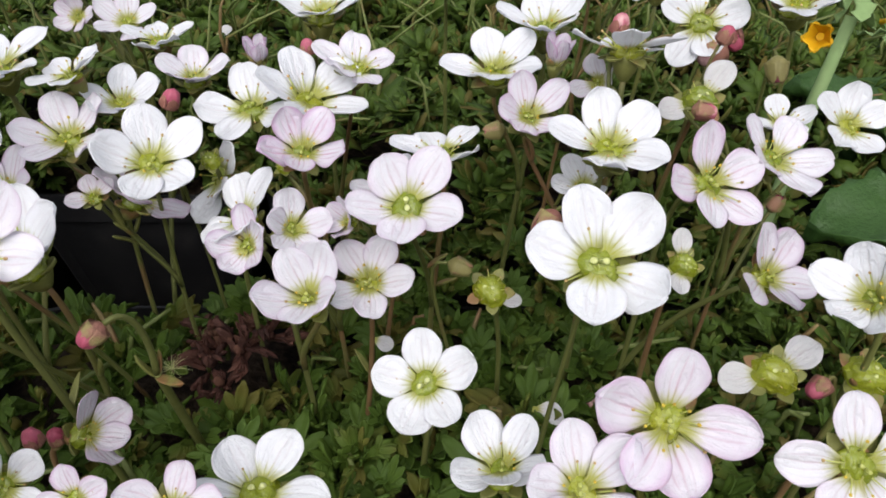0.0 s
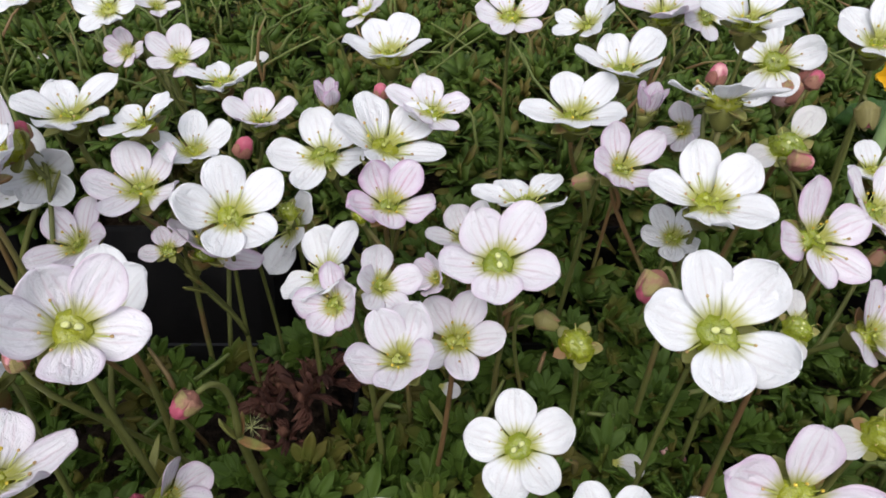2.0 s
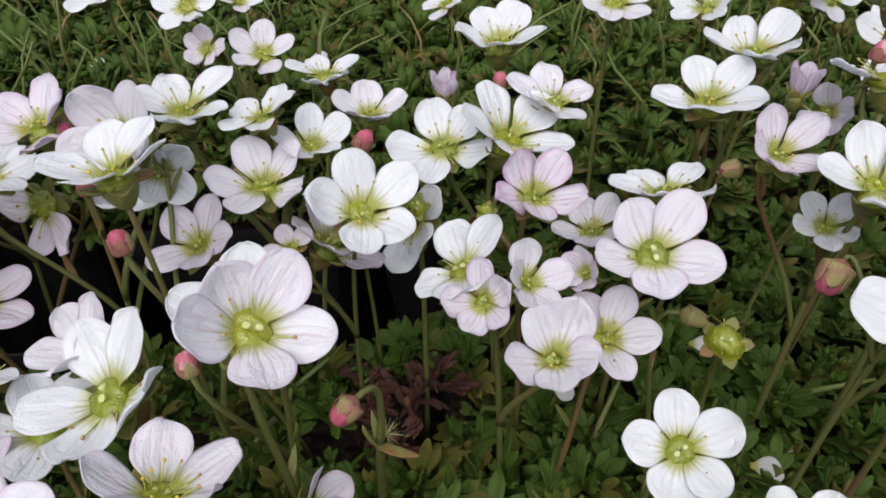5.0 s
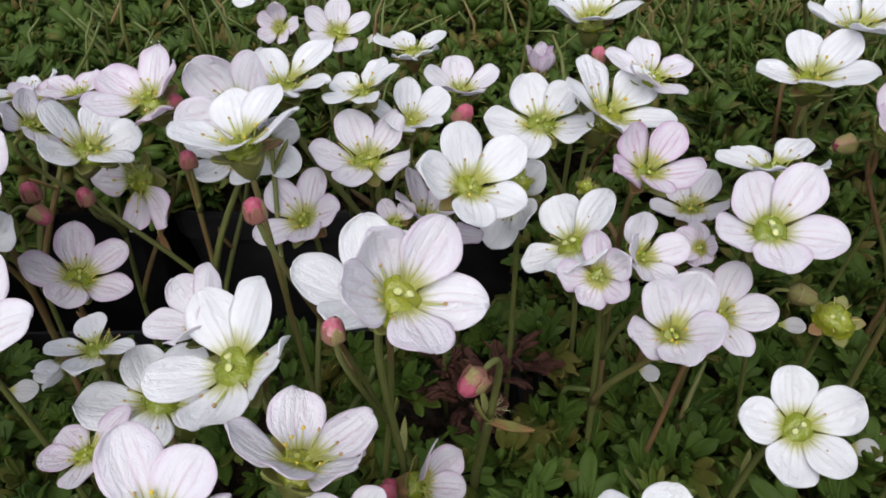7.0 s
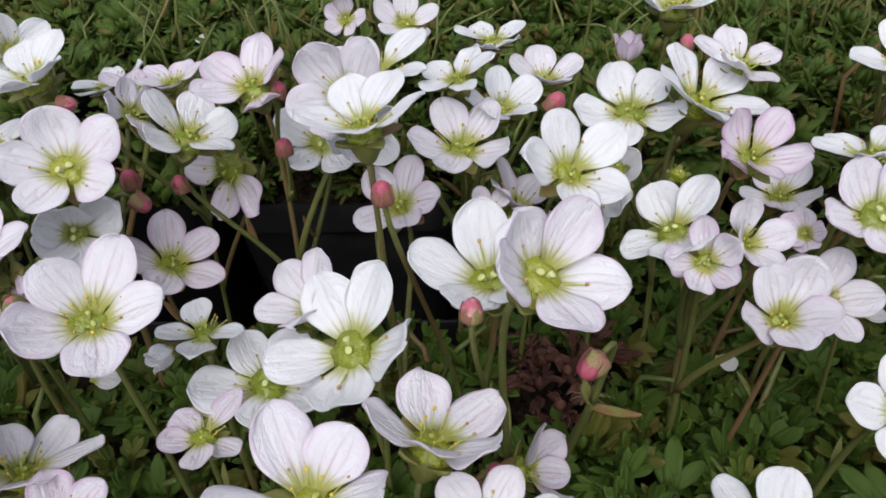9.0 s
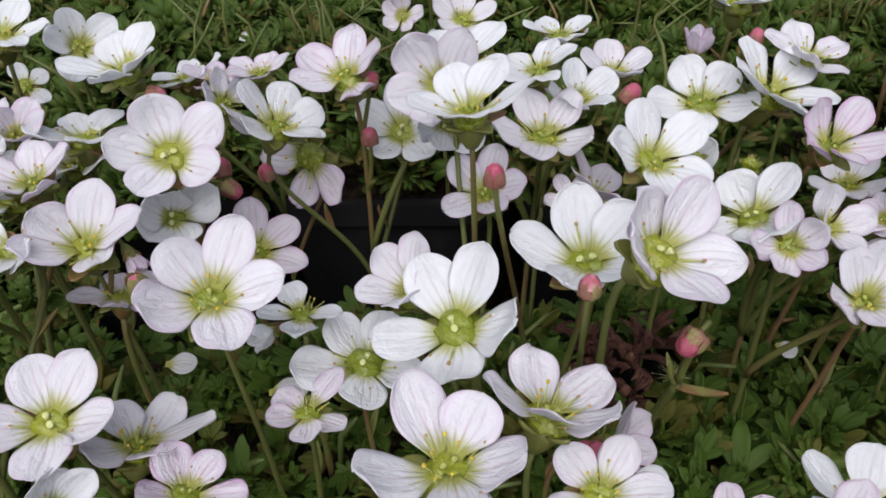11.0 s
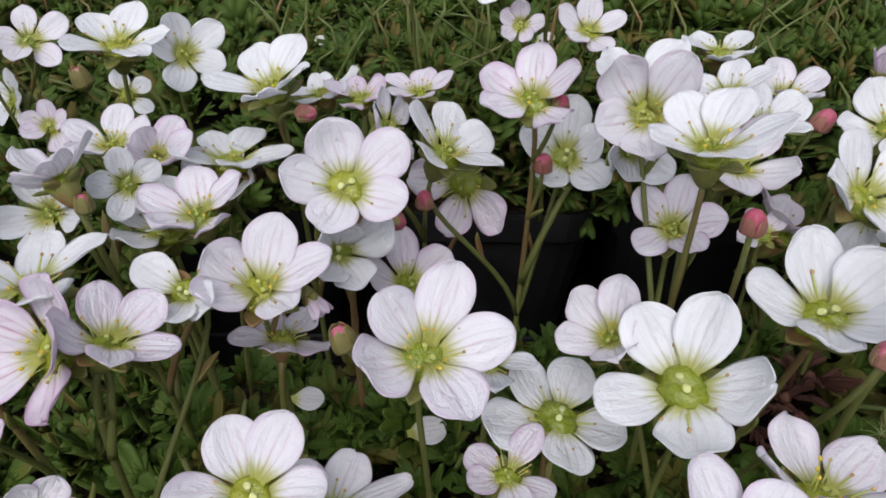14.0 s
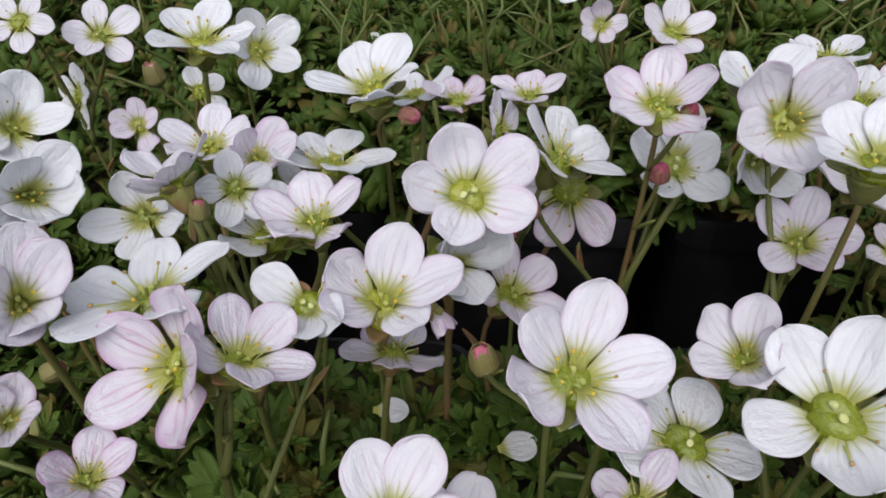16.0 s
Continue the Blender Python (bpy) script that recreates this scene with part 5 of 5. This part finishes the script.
def leaf_shape(rng, lobes, size, rows, cols):
    """A mossy saxifrage leaf: a fleshy wedge that splits into blunt, channelled fingers."""
    bend, twist, spread = rng.uniform(0.05, 0.45), rng.uniform(-0.2, 0.2), rng.uniform(0.85, 1.2)
    broad = {5: 0.092, 3: 0.105, 2: 0.125, 1: 0.17}[lobes]

    def shaped(x, y, z):
        r = math.hypot(x, y)
        return x * size, y * size, (z + 0.30 * r - bend * r * r + twist * y * r) * size

    def wedge(u, v):
        w = 2 * v - 1
        half = 0.075 + (broad * (0.45 + 0.5 * lobes) - 0.075) * u ** 1.6
        return shaped(0.56 * u, half * w, 0.02 * w * w - 0.012)

    pieces = [sheet(max(3, rows - 1), cols, wedge, 0.065 * size)[:2]]
    for turn, length in FINGERS[lobes]:
        a = radians(turn * spread + rng.uniform(-5, 5))
        c, d, reach, wide, curl = math.cos(a), math.sin(a), length * rng.uniform(0.85, 1.12), broad * rng.uniform(0.9, 1.15), rng.uniform(-0.10, 0.14)

        def finger(u, v):
            w = 2 * v - 1
            half = wide * (0.72 + 0.28 * math.sin(min(1.0, u * 1.6) * math.pi / 2)) * (1 - max(0.0, u - 0.62) ** 2 * 4.2)
            x, y = reach * u * (1 - 0.10 * w * w * max(0.0, u - 0.6) * 2.5), half * w
            return shaped(0.40 + c * x - d * y, d * x + c * y + 0.05 * math.sin(a), 0.30 * half * w * w + curl * u * u + 0.012)

        pieces.append(sheet(rows, cols, finger, 0.06 * size)[:2])
    return joined(pieces)


leaf_rng = random.Random(5)
KINDS = ((3, 1.0), (3, 1.12), (5, 1.08), (3, 0.85), (2, 0.95), (5, 0.95))
LEAF_SHAPES = [leaf_shape(leaf_rng, n, 0.0108 * s, 6, 5) for n, s in KINDS + KINDS]
MID_SHAPES = [leaf_shape(leaf_rng, n, 0.0108 * s, 4, 3) for n, s in KINDS]
FAR_SHAPES = [leaf_shape(leaf_rng, n, 0.0108 * s, 3, 2) for n, s in KINDS]
LEAVES = [mesh_of("leaf", v, f, LEAF) for v, f in LEAF_SHAPES]
DEADS = [mesh_of("dead_leaf", v, f, DEAD) for v, f in LEAF_SHAPES]
HEART_SHAPE = lathe([(0.0004, -0.001), (0.0011, 0.0), (0.0013, 0.0012), (0.0007, 0.0024), (0.0001, 0.0028)], 8, lambda a, z: 1 + 0.2 * math.cos(4 * a))
HEART, DEAD_HEART = mesh_of("heart", *HEART_SHAPE, LEAF), mesh_of("heart", *HEART_SHAPE, DEAD)


def rise(x, y):
    """Height of the leaf cushions over the pots' rims, or None in the black gap and beyond the plants."""
    bumpy = noise.noise(Vector((x * 38, y * 38, 0.3))) * 0.011 + noise.noise(Vector((x * 90, y * 90, 4.0))) * 0.004
    edge = noise.noise(Vector((x * 45, 7.7, y * 6))) * 0.012
    near, far = 0.137 + edge, 0.203 + edge * 0.5
    closing = max(0.0, min(1.0, (x + 0.060) / 0.03)) + max(0.0, min(1.0, (-0.180 - x) / 0.02))
    if near < y < far and closing < 0.9:
        if not (y < near + closing * 0.036 or y > far - closing * 0.036):
            return None
    lift = max(0.0, min(1.0, (y - 0.150) / 0.06))
    return 0.010 + 0.020 * lift + bumpy


def leaf_poses(x, y, h, rng, leaves, scale):
    """The leaves of one rosette: a spiral, the outer ones lying, the inner ones standing."""
    base = Matrix.Translation((x, y, h - 0.004 + rng.uniform(-0.004, 0.003))) @ pose(0, 0, 0, rng.uniform(-24, 40), rng.uniform(-34, 34), 0)
    scale *= rng.uniform(0.8, 1.22)
    start, out = rng.uniform(0, 360), []
    for k in range(leaves):
        f = k / max(1, leaves - 1)
        m = pose(0, 0, 0.004 * f, 0, 0, start + 137.5 * k + rng.uniform(-22, 22)) @ pose(0.0006, 0, 0, rng.uniform(-34, 34), -(4 + 60 * f + rng.uniform(-18, 22)), 0)
        s = scale * (1.12 - 0.5 * f) * rng.uniform(0.75, 1.15)
        out.append(base @ m @ Matrix.Scale(s, 4))
    return out


cushion_rng = random.Random(21)
spots = []
y = 0.052
while y < 0.47:
    step = 0.0098 + 0.030 * max(0.0, min(0.07, y - 0.13)) + 0.007 * max(0.0, y - 0.2)
    x = -0.245 - 0.52 * max(0.0, y - 0.06)
    while x < 0.12 + 0.62 * max(0.0, y - 0.06):
        px, py = x + cushion_rng.uniform(-0.4, 0.4) * step, y + cushion_rng.uniform(-0.4, 0.4) * step
        h = rise(px, py)
        if h is not None:
            spots.append((px, py, h, step / 0.0095))
        x += step
    y += step * 0.9

for _ in range(42):  # a fringe hangs over the edge of the pots behind the gap
    px, py = cushion_rng.uniform(-0.19, -0.030), cushion_rng.uniform(0.214, 0.240)
    spots.append((px, py, 0.005 + 0.4 * (py - 0.214) + cushion_rng.uniform(-0.003, 0.003), 1.15))

y = -0.030  # the rest of the pots is covered too, more loosely
while y < 0.50:
    x = -0.515
    while x < 0.345:
        px, py = x + cushion_rng.uniform(-0.006, 0.006), y + cushion_rng.uniform(-0.006, 0.006)
        inside = 0.050 < py < 0.47 and -0.25 - 0.52 * (py - 0.06) < px < 0.125 + 0.62 * (py - 0.06)
        h = None if inside else rise(px, py)
        if h is not None:
            spots.append((px, py, min(h, 0.016) if py < 0.04 else h, 2.0))
        x += 0.021
    y += 0.020

cushion = thing("saxifrage_cushion", pose(0, 0, 0), "dense mossy cushion of small lobed green saxifrage leaves", "foliage")
BROWN = [(-0.047, 0.113), (-0.040, 0.119), (-0.052, 0.121)]
mass_v, mass_f, total = [], [], 0
mid, far = ([(np.array([tuple(p) for p in v]), f) for v, f in row] for row in (MID_SHAPES, FAR_SHAPES))
near = sorted((s for s in spots if s[1] < 0.150), key=lambda s: (s[0] + 0.06) ** 2 * 0.35 + (s[1] - 0.10) ** 2)[:280]
near = set(near)
for spot in spots:
    px, py, h, scale = spot
    dead = min((px - a) ** 2 + (py - b) ** 2 for a, b in BROWN) < 0.0085 ** 2
    poses = leaf_poses(px, py, h, cushion_rng, 7 if py < 0.19 and scale < 1.4 else 7 if scale < 1.4 else 6, scale * (1.0 if py < 0.19 else 1.12))
    if spot in near:
        rosette = part("rosette", DEAD_HEART if dead else HEART, cushion, Matrix.Translation((px, py, h - 0.001)), "dry reddish-brown rosette" if dead else "")
        back = rosette.matrix_basis.inverted()
        for m in poses:
            part("leaf", cushion_rng.choice(DEADS if dead else LEAVES), rosette, back @ m @ (Matrix.Diagonal((0.85, 0.5, 1.7, 1)) if dead else Matrix.Identity(4)))
        continue
    for m in poses:
        v, f = cushion_rng.choice(mid if py < 0.19 and scale < 1.4 else far)
        mm = np.array(m)
        mass_v.append(v @ mm[:3, :3].T + mm[:3, 3])
        mass_f += [tuple(total + i for i in q) for q in f]
        total += len(v)
carpet = part("leaf_carpet", mesh_of("leaf_carpet", np.concatenate(mass_v).tolist(), mass_f, LEAF_MASS), cushion, None, "thick carpet of small lobed leaves")
carpet["kind"] = "stuff"

# thin upright stalks among the leaves of the pots behind
reed_rng, reeds = random.Random(31), []
while len(reeds) < 460:
    x, y = reed_rng.uniform(-0.42, 0.26), reed_rng.uniform(0.205, 0.44)
    h = rise(x, y)
    if h is None or x < -0.245 - 0.52 * (y - 0.06) or x > 0.12 + 0.5 * (y - 0.06):
        continue
    top = Vector((x + reed_rng.gauss(0, 0.010), y + reed_rng.gauss(0, 0.008), h + reed_rng.uniform(0.004, 0.036)))
    mid = Vector((x + reed_rng.gauss(0, 0.003), y + reed_rng.gauss(0, 0.002), h + (top.z - h) * 0.45))
    girth = reed_rng.uniform(0.8, 1.3)
    reeds.append(tube([(x, y, h - 0.008), mid, mid.lerp(top, 0.55) + Vector((reed_rng.gauss(0, 0.0015), 0, 0.0008)), top], [0.00068 * girth, 0.00062 * girth, 0.0005 * girth, 0.0003 * girth], 5))
# short leaning stems that have not flowered, between the nearer rosettes
for _ in range(45):
    x, y = reed_rng.uniform(-0.24, 0.10), reed_rng.uniform(0.055, 0.135)
    h = rise(x, y)
    if h is None:
        continue
    lean = Vector((reed_rng.gauss(0, 0.010), reed_rng.gauss(0, 0.008), 0))
    top = Vector((x, y, h + reed_rng.uniform(0.002, 0.013))) + lean
    mid = Vector((x, y, (h + top.z) / 2 + 0.001)) + lean * 0.3
    reeds.append(tube([(x, y, h - 0.008), mid, top.lerp(mid, 0.4), top], [0.0008, 0.0007, 0.0006, 0.0004], 6))
stalks = part("undergrowth", mesh_of("undergrowth", *joined(reeds), STALK), cushion, None, "thin reddish-green flower stalks")
stalks["kind"] = "stuff"
